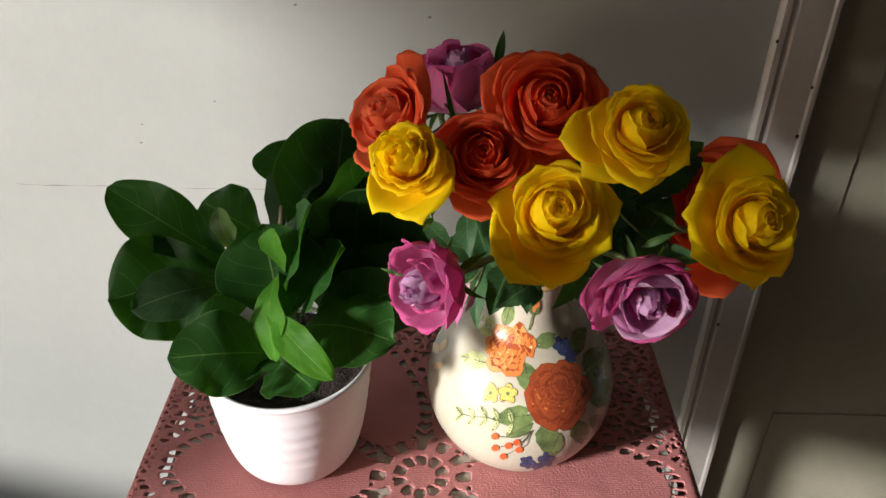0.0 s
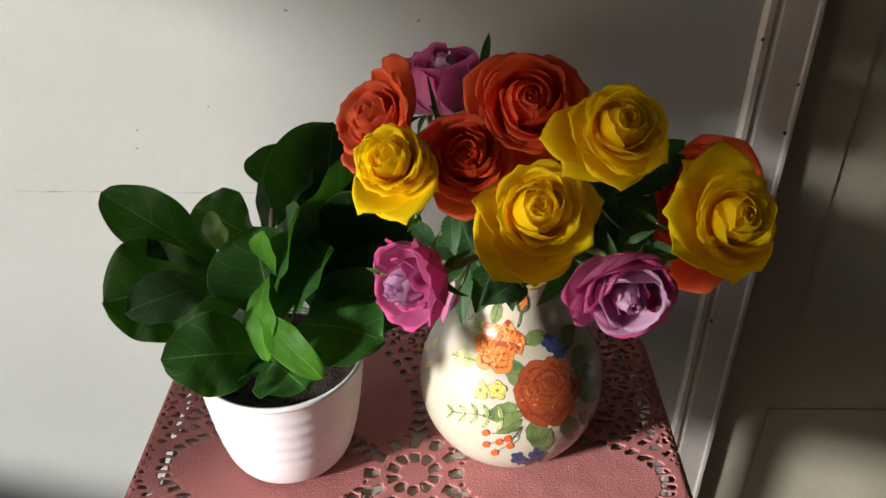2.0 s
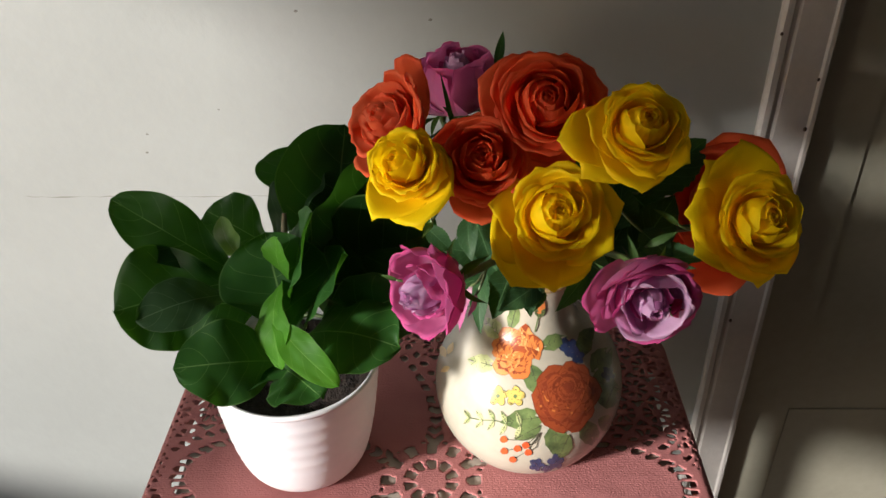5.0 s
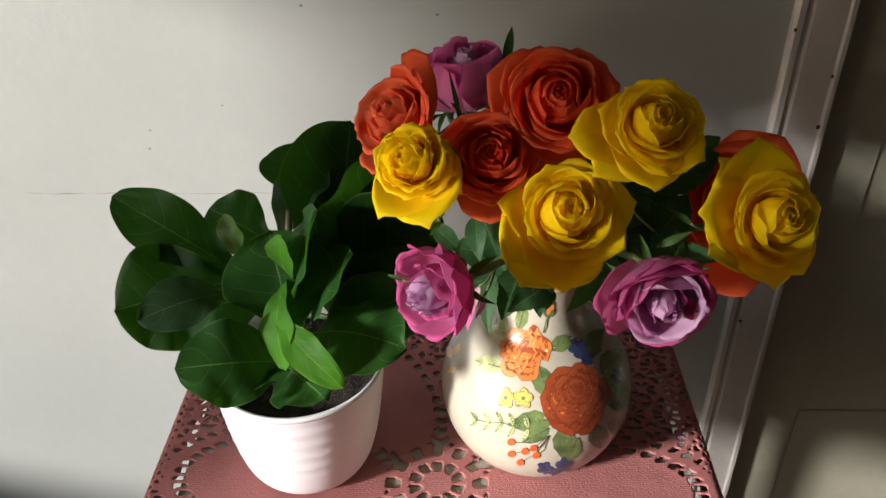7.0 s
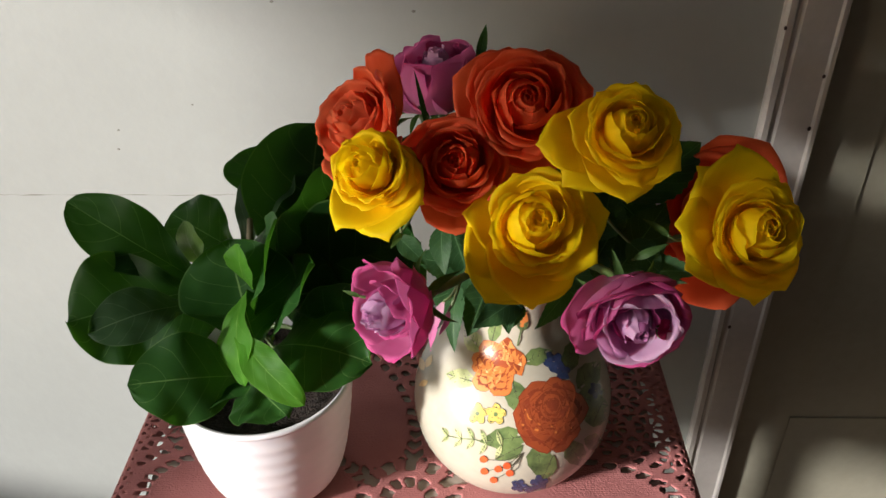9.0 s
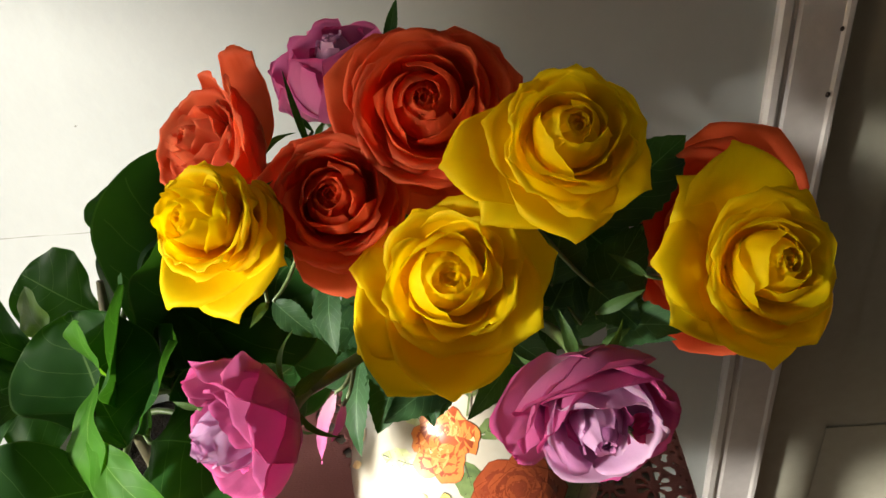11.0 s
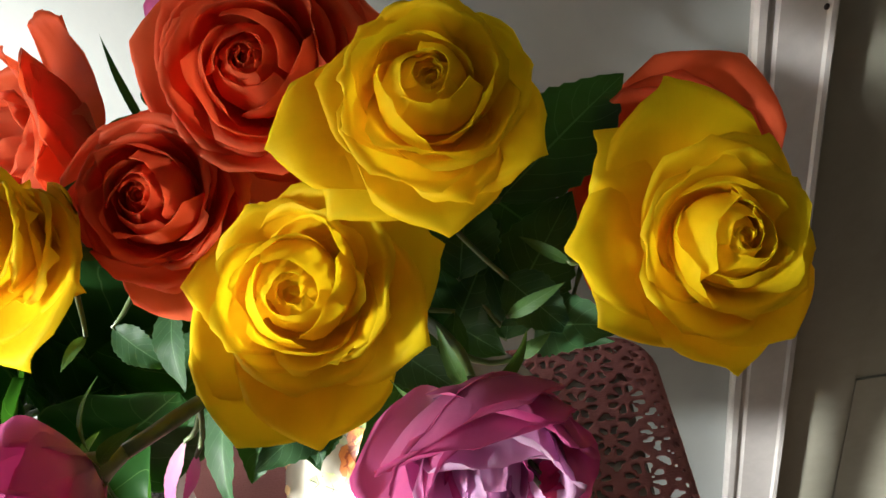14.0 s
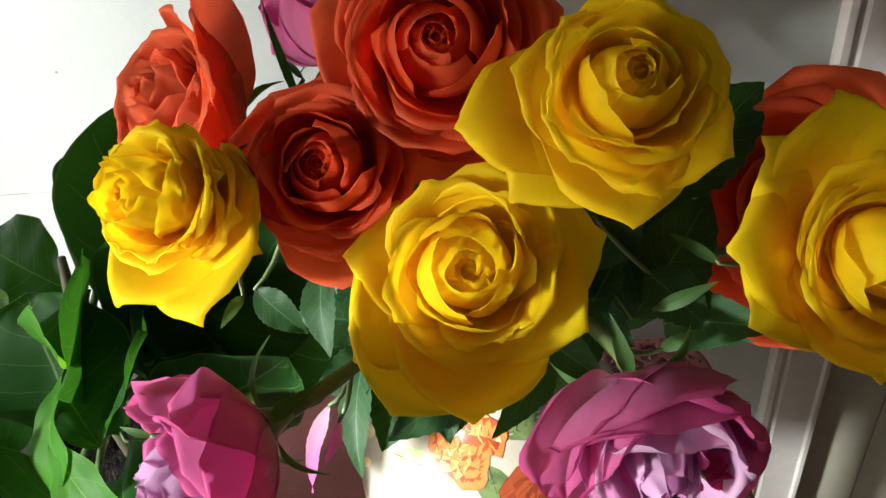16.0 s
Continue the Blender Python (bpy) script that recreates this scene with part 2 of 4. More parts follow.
P_LEAF = material("paint_green", (0.15, 0.21, 0.07), (0.04, 0.07, 0.025), rough=0.3, scale=80, coat=0.08, bump=0)
P_LEAF_PALE = material("paint_pale_green", (0.48, 0.50, 0.25), (0.20, 0.26, 0.09), rough=0.3, scale=80, coat=0.08, bump=0)
P_LINE = material("paint_line", (0.05, 0.05, 0.03), (0.03, 0.03, 0.02), rough=0.3, coat=0.08, bump=0)
P_CREAM = material("paint_cream", (0.68, 0.52, 0.28), (0.62, 0.42, 0.18), rough=0.2, scale=160, coat=0.08, bump=0)
P_YELLOW = material("paint_yellow", (0.56, 0.45, 0.12), (0.48, 0.36, 0.08), rough=0.2, scale=160, coat=0.08, bump=0)
P_BLUE = material("paint_blue", (0.035, 0.055, 0.13), (0.02, 0.03, 0.07), rough=0.2, scale=160, coat=0.08, bump=0)
P_BERRY = material("paint_berry", (0.60, 0.11, 0.03), (0.45, 0.07, 0.02), rough=0.2, scale=160, coat=0.08, bump=0)


# ---------------------------------------------------------------- building helpers
def thing(name, at, label, category, group="", kind=""):
    """An Empty at the base of a thing; its parts are built in world metres."""
    ob = new(name)
    ob.empty_display_size = 0.02
    ob.location = at
    return tagged(ob, label, category, group, kind)


def base_of(ob):
    v = Vector((0, 0, 0))
    while ob:
        v += Vector(ob.location)
        ob = ob.parent
    return v


def mesh_part(name, verts, faces, mat, parent=None, label="", uvs=None, smooth=True):
    """One mesh object from world coordinates, under a thing or a part."""
    off = base_of(parent)
    me = bpy.data.meshes.new(name)
    me.from_pydata([(v[0] - off.x, v[1] - off.y, v[2] - off.z) for v in verts], [], faces)
    if uvs:
        layer = me.uv_layers.new(name="UVMap")
        for lp in me.loops:
            layer.data[lp.index].uv = uvs[lp.vertex_index]
    if smooth:
        me.polygons.foreach_set("use_smooth", [True] * len(me.polygons))
    me.materials.append(mat)
    me.update()
    ob = new(name, me)
    ob.parent = parent
    if label:
        ob["label"] = label
    return ob


def part(name, bm, mat, parent=None, label="", smooth=False):
    """One bmesh in world coordinates as one mesh object."""
    off = base_of(parent)
    bmesh.ops.translate(bm, verts=bm.verts, vec=-off)
    me = bpy.data.meshes.new(name)
    bm.to_mesh(me)
    bm.free()
    me.materials.append(mat)
    if smooth:
        me.polygons.foreach_set("use_smooth", [True] * len(me.polygons))
    ob = new(name, me)
    ob.parent = parent
    if label:
        ob["label"] = label
    return ob


def box(lo, hi, bevel=0.0):
    bm = bmesh.new()
    bmesh.ops.create_cube(bm, size=1)
    for v in bm.verts:
        v.co = Vector([lo[i] + (v.co[i] + 0.5) * (hi[i] - lo[i]) for i in range(3)])
    if bevel:
        bmesh.ops.bevel(bm, geom=bm.edges[:], offset=bevel, segments=2, affect="EDGES")
    return bm


def lathe(profile, centre, steps=72):
    """Vertices and faces of a turned form; profile: (radius, height) rows from the bottom outside to the inside."""
    verts, faces = [], []
    for r, z in profile:
        for k in range(steps):
            a = 2 * math.pi * k / steps
            verts.append((centre[0] + r * math.cos(a), centre[1] + r * math.sin(a), z))
    for i in range(len(profile) - 1):
        for k in range(steps):
            j = (k + 1) % steps
            faces.append((i * steps + k, i * steps + j, (i + 1) * steps + j, (i + 1) * steps + k))
    return verts, faces


def bezier(p, t):
    s = 1 - t
    return [s ** 3 * a + 3 * s * s * t * b + 3 * s * t * t * c + t ** 3 * d for a, b, c, d in zip(*p)]


def tube(points, radii, sides=8):
    """Vertices and faces of a tapered, closed tube along points."""
    verts, faces = [], []
    n = len(points)
    for i, p in enumerate(points):
        d = (points[min(i + 1, n - 1)] - points[max(i - 1, 0)]).normalized()
        a = d.cross(Vector((0.3, 0.9, 0.2))).normalized()
        b = d.cross(a)
        for k in range(sides):
            w = 2 * math.pi * k / sides
            verts.append(p + (a * math.cos(w) + b * math.sin(w)) * radii[i])
    for i in range(n - 1):
        for k in range(sides):
            j = (k + 1) % sides
            faces.append((i * sides + k, i * sides + j, (i + 1) * sides + j, (i + 1) * sides + k))
    faces.append(tuple(range(sides - 1, -1, -1)))
    faces.append(tuple((n - 1) * sides + k for k in range(sides)))
    return verts, faces


def smooth01(a, b, x):
    t = max(0.0, min(1.0, (x - a) / (b - a)))
    return t * t * (3 - 2 * t)


# ---------------------------------------------------------------- the room
def structure(name, bm, mat, label):
    return tagged(part(name, bm, mat), label, "", "", "structure")


X0, X1, Y0, CEIL = -1.5, 1.7, -3.0, 2.55
structure("floor", box((X0 - 0.2, Y0 - 0.2, FLOOR - 0.1), (X1 + 0.2, WALL_Y + 0.4, FLOOR)), M_FLOOR, "dark brown stained floorboards")
structure("ceiling", box((X0 - 0.2, Y0 - 0.2, CEIL), (X1 + 0.2, WALL_Y + 0.4, CEIL + 0.1)), M_CEIL, "plain off-white ceiling")
structure("wall_north", box((X0 - 0.2, WALL_Y, FLOOR), (0.382, WALL_Y + 0.12, CEIL)), M_WALL, "smooth cream painted wall behind the table")
structure("wall_north_over_door", box((0.382, WALL_Y, 2.2), (X1 + 0.2, WALL_Y + 0.12, CEIL)), M_WALL, "cream wall above the door")
structure("wall_north_east", box((1.23, WALL_Y, FLOOR), (X1 + 0.2, WALL_Y + 0.12, 2.2)), M_WALL, "cream wall beyond the door")
structure("wall_east", box((X1, Y0, FLOOR), (X1 + 0.12, WALL_Y, CEIL)), M_ROOM, "dim brownish wall")
structure("wall_south", box((X0, Y0 - 0.12, FLOOR), (X1, Y0, CEIL)), M_ROOM, "dim brownish wall")
# unseen west wall, its two windows and post placed to shape the sunlight
(sy0, sy1), (ny0, ny1) = OPENINGS
for nm, lo, hi in (("wall_west_below", (WEST - 0.12, Y0, FLOOR), (WEST, WALL_Y, SILL)), ("wall_west_above", (WEST - 0.12, Y0, HEAD), (WEST, WALL_Y, CEIL)),
                   ("wall_west_south", (WEST - 0.12, Y0, SILL), (WEST, sy0, HEAD)), ("wall_west_shading_post", (WEST - 0.12, sy1, SILL), (WEST, ny0, HEAD)),
                   ("wall_west_north", (WEST - 0.12, ny1, SILL), (WEST, WALL_Y, HEAD))):
    structure(nm, box(lo, hi), M_ROOM, "unseen wall with the windows, its openings placed to shape the sunlight")
for number, (wy0, wy1) in enumerate(OPENINGS, 1):
    win = thing("window_%d" % number, (WEST - 0.06, (wy0 + wy1) / 2, SILL), "unseen window with a painted wooden frame, sized to shape the sunlight", "window", kind="structure")
    for lo, hi in (((WEST - 0.10, wy0, SILL), (WEST - 0.04, wy0 + 0.03, HEAD)), ((WEST - 0.10, wy1 - 0.03, SILL), (WEST - 0.04, wy1, HEAD)), ((WEST - 0.10, wy0 + 0.03, SILL), (WEST - 0.04, wy1 - 0.03, SILL + 0.04))):
        part("window_frame", box(lo, hi, 0.004), M_TRIM, win)
    part("window_sill", box((WEST + 0.001, wy0 - 0.03, SILL - 0.03), (WEST + 0.08, wy1 + 0.03, SILL - 0.002), 0.004), M_TRIM, win)

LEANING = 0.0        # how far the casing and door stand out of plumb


def moulding(x0, x1, profile, z0, z1, mat, name, label, jitter=0.0):
    """An upright moulded board; profile: (share of the width, depth towards the room)."""
    verts, faces = [], []
    rows = 40
    for i in range(rows + 1):
        z = mix(z0, z1, i / rows)
        for s, d in profile:
            dj = jitter * noise.noise(Vector((s * 9, z * 14, 3.1)))
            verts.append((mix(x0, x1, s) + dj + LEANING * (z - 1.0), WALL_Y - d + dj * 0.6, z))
    k = len(profile)
    for i in range(rows):
        for j in range(k - 1):
            faces.append((i * k + j, i * k + j + 1, (i + 1) * k + j + 1, (i + 1) * k + j))
    return tagged(mesh_part(name, verts, faces, mat, smooth=False), label, "", "", "structure")


moulding(0.377, 0.437, [(0, 0), (0, 0.007), (0.05, 0.011), (0.15, 0.011), (0.20, 0.008), (0.25, 0.0075), (0.30, 0.0095), (0.86, 0.0095), (0.90, 0.012), (0.97, 0.012), (1.0, 0.009), (1.0, -0.05)],
         FLOOR, 2.2, M_TRIM, "door_trim", "worn off-white moulded door casing", 0.0009)
for x, z in ((0.421, 0.854), (0.422, 0.912), (0.373, 0.962), (0.388, 0.585)):
    bm = bmesh.new()
    bmesh.ops.create_uvsphere(bm, u_segments=8, v_segments=5, radius=0.0021 if z < 0.9 else 0.0017)
    for v in bm.verts:
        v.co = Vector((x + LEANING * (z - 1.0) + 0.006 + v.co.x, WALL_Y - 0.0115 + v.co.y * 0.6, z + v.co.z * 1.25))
    tagged(part("nail", bm, M_NAIL, smooth=True), "small rusty nail head in the door casing", "nail", "nails in the casing")

door = thing("door_1", (0.82, WALL_Y + 0.03, FLOOR), "closed olive-grey painted panel door", "door", kind="structure")
DY = WALL_Y + 0.012
part("door_panel", box((0.436, DY + 0.0028, FLOOR + 0.012), (1.225, DY + 0.035, 2.2)), M_DOOR, door)
part("stile", box((0.438, DY, FLOOR + 0.012), (0.508, DY + 0.0028, 2.2), 0.0012), M_DOOR, door)
part("stile", box((1.13, DY, FLOOR + 0.012), (1.225, DY + 0.0028, 2.2), 0.0012), M_DOOR, door)
part("rail", box((0.508, DY + 0.0008, FLOOR + 0.012), (1.13, DY + 0.0028, 0.405), 0.001), M_DOOR, door)
part("rail", box((0.508, DY + 0.0008, 1.0), (1.13, DY + 0.0028, 1.16), 0.001), M_DOOR, door)
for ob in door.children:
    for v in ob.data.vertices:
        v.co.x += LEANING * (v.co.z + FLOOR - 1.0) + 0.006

# hairline crack along a joint in the wall, and small specks
verts, faces = [], []
N = 90
for i in range(N + 1):
    x = mix(-0.46, -0.10, i / N)
    z = 0.764 + 0.0025 * noise.noise(Vector((x * 18, 0, 0))) + 0.0012 * noise.noise(Vector((x * 90, 4, 0)))
    w = max(0.00008, 0.0003 + 0.0009 * noise.noise(Vector((x * 35, 9, 0))))
    verts += [(x, WALL_Y - 0.0004, z - w), (x, WALL_Y - 0.0004, z + w)]
    if i:
        faces.append((2 * i - 2, 2 * i, 2 * i + 1, 2 * i - 1))
tagged(mesh_part("wall_crack", verts, faces, M_CRACK, smooth=False), "thin horizontal crack in the wall paint", "", "", "structure")
for x, z, r in ((-0.118, 0.985, 0.0016), (0.02, 0.975, 0.0016), (-0.305, 0.822, 0.0014), (-0.30, 0.845, 0.0012), (-0.215, 0.875, 0.001), (-0.23, 1.02, 0.001)):
    bm = bmesh.new()
    bmesh.ops.create_icosphere(bm, subdivisions=1, radius=r)
    for v in bm.verts:
        v.co = Vector((x + v.co.x * 1.4, WALL_Y + v.co.y * 0.3, z + v.co.z))
    tagged(part("paint_speck", bm, M_CRACK), "small dark speck on the wall", "speck", "specks on the wall", "structure")


# ---------------------------------------------------------------- table and crochet cloth
TX0, TX1, TY0, TY1 = -0.236, 0.275, 0.235, 0.756
table = thing("side_table", (0.015, 0.49, FLOOR), "small cream painted side table under a crochet cloth", "table")
part("tabletop", box((TX0 + 0.026, TY0 + 0.006, TOP - 0.022), (TX1 - 0.026, TY1 - 0.006, TOP - 0.0025), 0.006), M_TABLE, table)
for lo, hi in (((TX0 + 0.05, TY0 + 0.04, TOP - 0.09), (TX1 - 0.05, TY0 + 0.06, TOP - 0.022)), ((TX0 + 0.05, TY1 - 0.06, TOP - 0.09), (TX1 - 0.05, TY1 - 0.04, TOP - 0.022)),
               ((TX0 + 0.03, TY0 + 0.06, TOP - 0.09), (TX0 + 0.05, TY1 - 0.06, TOP - 0.022)), ((TX1 - 0.05, TY0 + 0.06, TOP - 0.09), (TX1 - 0.03, TY1 - 0.06, TOP - 0.022))):
    part("apron", box(lo, hi, 0.002), M_TABLE, table)
for x in (TX0 + 0.055, TX1 - 0.055):
    for y in (TY0 + 0.06, TY1 - 0.06):
        vs, fs = lathe([(0.001, FLOOR), (0.013, FLOOR), (0.015, FLOOR + 0.05), (0.021, TOP - 0.1), (0.021, TOP - 0.022)], (x, y), 16)
        mesh_part("leg", vs, fs, M_TABLE, table)

MED = Vector((0.0235, 0.538))


def edge_depth(x, y):
    """How far a cloth point lies inside the rounded outline of the table (minus: outside)."""
    rad = 0.035
    x = (TX0 + TX1) / 2 + (x - (TX0 + TX1) / 2) / (1.0 - 0.08 * (y - 0.535))
    cx, cy = (TX0 + TX1) / 2, (TY0 + TY1) / 2
    qx, qy = abs(x - cx) - (TX1 - TX0) / 2 + rad, abs(y - cy) - (TY1 - TY0) / 2 + rad
    return rad - math.hypot(max(qx, 0), max(qy, 0)) - min(max(qx, qy), 0)


def is_hole(x, y):
    dx, dy = x - MED.x, y - MED.y
    r, th = math.hypot(dx, dy), math.atan2(dy, dx)
    if r < 0.012:
        return False
    if r < 0.0245:                       # wheel of openings in the middle
        return 0.0145 < r and abs(((th / (2 * math.pi) * 10) % 1) - 0.5) < 0.30
    if r < 0.031:
        return False
    d = edge_depth(x, y)
    if r < 0.045:                        # loose openings round the wheel
        return 0.033 < r and abs(((th / (2 * math.pi) * 12 + 0.5) % 1) - 0.5) < 0.22
    k = round((th - radians(-2)) / (math.pi / 3))
    a = radians(-2) + k * math.pi / 3
    ux, uy = math.cos(a), math.sin(a)
    s, t = dx * ux + dy * uy, -dx * uy + dy * ux
    q = math.hypot((s - 0.135) / 0.098, t / 0.050)
    if q < 0.92:
        return False                     # closely worked leaf-shaped panels
    ang = math.atan2(t / 0.050, (s - 0.135) / 0.098)
    if q < 1.07:                         # row of openings along each panel
        return q > 0.95 and abs(((ang / (2 * math.pi) * 36) % 1) - 0.5) < 0.27
    if q < 1.17:
        return False
    if d < 0.010:
        return d > -0.05 and (x * 95 + y * 95) % 1 < 0.32 and (x * 95 - y * 95) % 1 < 0.42
    if q < 1.40:                         # small net
        return abs(((ang / (2 * math.pi) * 48) % 1) - 0.5) < 0.20 and abs(q - 1.28) < 0.055
    # lace flowers between the panels: slits round a solid heart
    c = 0.034
    fx, fy = (dx / c + 0.5 * math.floor(dy / c)) % 1 - 0.5, (dy / c) % 1 - 0.5
    rr, aa = math.hypot(fx, fy), math.atan2(fy, fx)
    if rr < 0.15:
        return False
    if rr < 0.38:
        return abs(((aa / (2 * math.pi) * 8) % 1) - 0.5) < 0.20
    return 0.56 < rr < 0.66


def cloth():
    step = 0.00205
    over = 0.075
    nx, ny = int((TX1 - TX0 + 2 * over) / step), int((TY1 - TY0 + 2 * over) / step)
    verts, faces, inside = [], [], []
    cx, cy = (TX0 + TX1) / 2, (TY0 + TY1) / 2
    for j in range(ny + 1):
        for i in range(nx + 1):
            x, y = TX0 - over + i * step, TY0 - over + j * step
            d = edge_depth(x, y)
            w = 0.0007 * noise.noise(Vector((x * 60, y * 60, 0))) + 0.0009 * noise.noise(Vector((x * 22, y * 22, 5)))
            px_, py_, pz = x, y, TOP - 0.0012 + max(0.0, 0.5 * w) * smooth01(0.0, 0.03, d)
            if d < 0.006:
                o = 0.006 - d                        # length beyond the rim: turn down over the edge
                e = 0.0005
                gx = (edge_depth(x + e, y) - edge_depth(x - e, y)) / (2 * e)
                gy = (edge_depth(x, y + e) - edge_depth(x, y - e)) / (2 * e)
                g = math.hypot(gx, gy) or 1.0
                gx, gy = gx / g, gy / g
                out_len = 0.010 * (1 - math.exp(-o / 0.010))
                fold = 0.006 * noise.noise(Vector((x * 16, y * 16, 2))) * smooth01(0.01, 0.06, o)
                px_, py_ = x + gx * (o - out_len - fold), y + gy * (o - out_len - fold)
                pz = TOP - 0.0012 - (o - out_len) * 0.97
            verts.append((px_ + 0.0003 * noise.noise(Vector((x * 400, y * 400, 1))), py_ + 0.0003 * noise.noise(Vector((x * 400, y * 400, 8))), pz))
            scal = 0.060 + 0.008 * abs(math.sin((math.atan2(y - cy, x - cx)) * 34))
            inside.append(d > -scal)
    for j in range(ny):
        for i in range(nx):
            a = j * (nx + 1) + i
            q = (a, a + 1, a + nx + 2, a + nx + 1)
            if all(inside[k] for k in q):
                x, y = TX0 - over + (i + 0.5) * step, TY0 - over + (j + 0.5) * step
                if not is_hole(x, y):
                    faces.append(q)
    ob = mesh_part("tablecloth", verts, faces, M_CROCHET)
    bm = bmesh.new()
    bm.from_mesh(ob.data)
    bmesh.ops.delete(bm, geom=[v for v in bm.verts if not v.link_faces], context="VERTS")
    for _ in range(2):
        bmesh.ops.smooth_vert(bm, verts=[v for v in bm.verts if v.is_boundary], factor=0.5, use_axis_x=True, use_axis_y=True, use_axis_z=True)
    bm.to_mesh(ob.data)
    bm.free()
    so = ob.modifiers.new("thickness", "SOLIDIFY")
    so.thickness, so.offset = 0.0012, 1.0
    return tagged(ob, "dusty pink crocheted cotton cloth with openwork lace over the table", "tablecloth")


cloth()

# ---------------------------------------------------------------- the pot and its fig plant
POT = (-0.095, 0.572)
RIM = TOP + 0.118


def pot_profile():
    rows = [(0.0005, TOP + 0.001), (0.040, TOP + 0.001), (0.0455, TOP + 0.003)]
    for i in range(1, 61):
        t = i / 60
        r = 0.0455 + 0.0285 * (t ** 0.36)
        rows.append((r + 0.00028 * math.sin(t * 2 * math.pi * 7.5) * smooth01(0.15, 0.4, t), mix(TOP + 0.003, RIM, t)))
    return rows + [(0.0715, RIM), (0.0695, RIM - 0.006), (0.062, TOP + 0.06), (0.0005, TOP + 0.055)]


pot = thing("plant_pot", (*POT, TOP), "white ribbed plastic plant pot on the pink cloth", "plant pot")
vs, fs = lathe(pot_profile(), POT, 96)
mesh_part("pot_body", vs, fs, M_POT, pot)
vs, fs = lathe([(0.0720, RIM - 0.0035), (0.0746, RIM - 0.0030), (0.0750, RIM - 0.0005), (0.0744, RIM + 0.0016), (0.0728, RIM + 0.0020), (0.0708, RIM + 0.0010), (0.0702, RIM - 0.0035)], POT, 96)
mesh_part("pot_rim", vs, fs, M_POT, pot, "smooth rounded rim")
verts, faces = [], []
for i in range(19):
    for k in range(48):
        a, r = 2 * math.pi * k / 48, 0.0690 * i / 18
        verts.append((POT[0] + r * math.cos(a), POT[1] + r * math.sin(a), RIM - 0.012 + 0.005 * noise.noise(Vector((r * math.cos(a) * 120, r * math.sin(a) * 120, 0)))))
for i in range(18):
    for k in range(48):
        j = (k + 1) % 48
        faces.append((i * 48 + k, (i + 1) * 48 + k, (i + 1) * 48 + j, i * 48 + j))
tagged(mesh_part("soil", verts, faces, M_SOIL), "dark damp potting soil in the pot", "soil")


def leaf_mesh(base, tip, width, normal, droop=0.12, fold=0.18, wave=0.05, kind="fig", seed=0, rows=22, cols=12):
    """Vertices, faces and uv of one leaf from base to tip. normal: the way its upper face looks."""
    base, tip, normal = Vector(base), Vector(tip), Vector(normal).normalized()
    d = tip - base
    length = d.length
    d = d / length
    side = d.cross(normal).normalized()
    up = side.cross(d).normalized()
    verts, faces, uvs = [], [], []
    for i in range(rows + 1):
        v = i / rows
        if kind == "fig":
            w = width * 0.5 * (math.sin(math.pi * min(1, v ** 1.25)) ** 0.55) * (0.55 + 0.45 * smooth01(0.0, 0.60, v)) * (1 + 0.06 * noise.noise(Vector((v * 5.0, seed * 2.9, 1))))
        else:
            w = width * 0.5 * (math.sin(math.pi * v ** 0.80) ** 0.9) * (1 - 0.25 * v)
        mid = base + d * (length * v) + up * (droop * length * (math.sin(math.pi * v) * 0.9 - 0.35 * v * v))
        for j in range(cols + 1):
            u = 2 * j / cols - 1
            ww = w
            if kind != "fig" and abs(u) > 0.99:
                ww = w * (1.0 + 0.045 * ((i % 2) * 2 - 1))
            lift = fold * w * abs(u) ** 1.4 + wave * width * abs(u) ** 1.5 * noise.noise(Vector((v * 4.2 + seed * 3.7, (u > 0) * 5.0, seed)))
            lift += 0.015 * width * noise.noise(Vector((v * 6, u * 3, seed + 20)))
            verts.append(mid + side * (ww * u) + up * lift)
            uvs.append((0.5 + 0.5 * u, v))
    c = cols + 1
    for i in range(rows):
        for j in range(cols):
            faces.append((i * c + j, i * c + j + 1, (i + 1) * c + j + 1, (i + 1) * c + j))
    return verts, faces, uvs


plant = thing("fiddle_leaf_fig", (*POT, RIM - 0.01), "young fiddle-leaf fig with glossy dark green leaves", "houseplant")
CROWN = Vector((-0.098, 0.585, 0.86))
stem_pts = [Vector((POT[0], POT[1], RIM - 0.016)).lerp(CROWN, k / 6) + Vector((0.004 * math.sin(k), 0.003 * math.cos(k * 1.3), 0)) for k in range(7)]
stem_pts += [CROWN + Vector((0.004, 0.006, 0.03)), CROWN + Vector((0.006, 0.012, 0.055))]
vs, fs = tube(stem_pts, [0.0055, 0.005, 0.005, 0.0045, 0.0045, 0.004, 0.004, 0.0035, 0.002])
mesh_part("stem", vs, fs, M_WOOD, plant)
TOWARD = Vector((0.0, -0.80, 0.60))
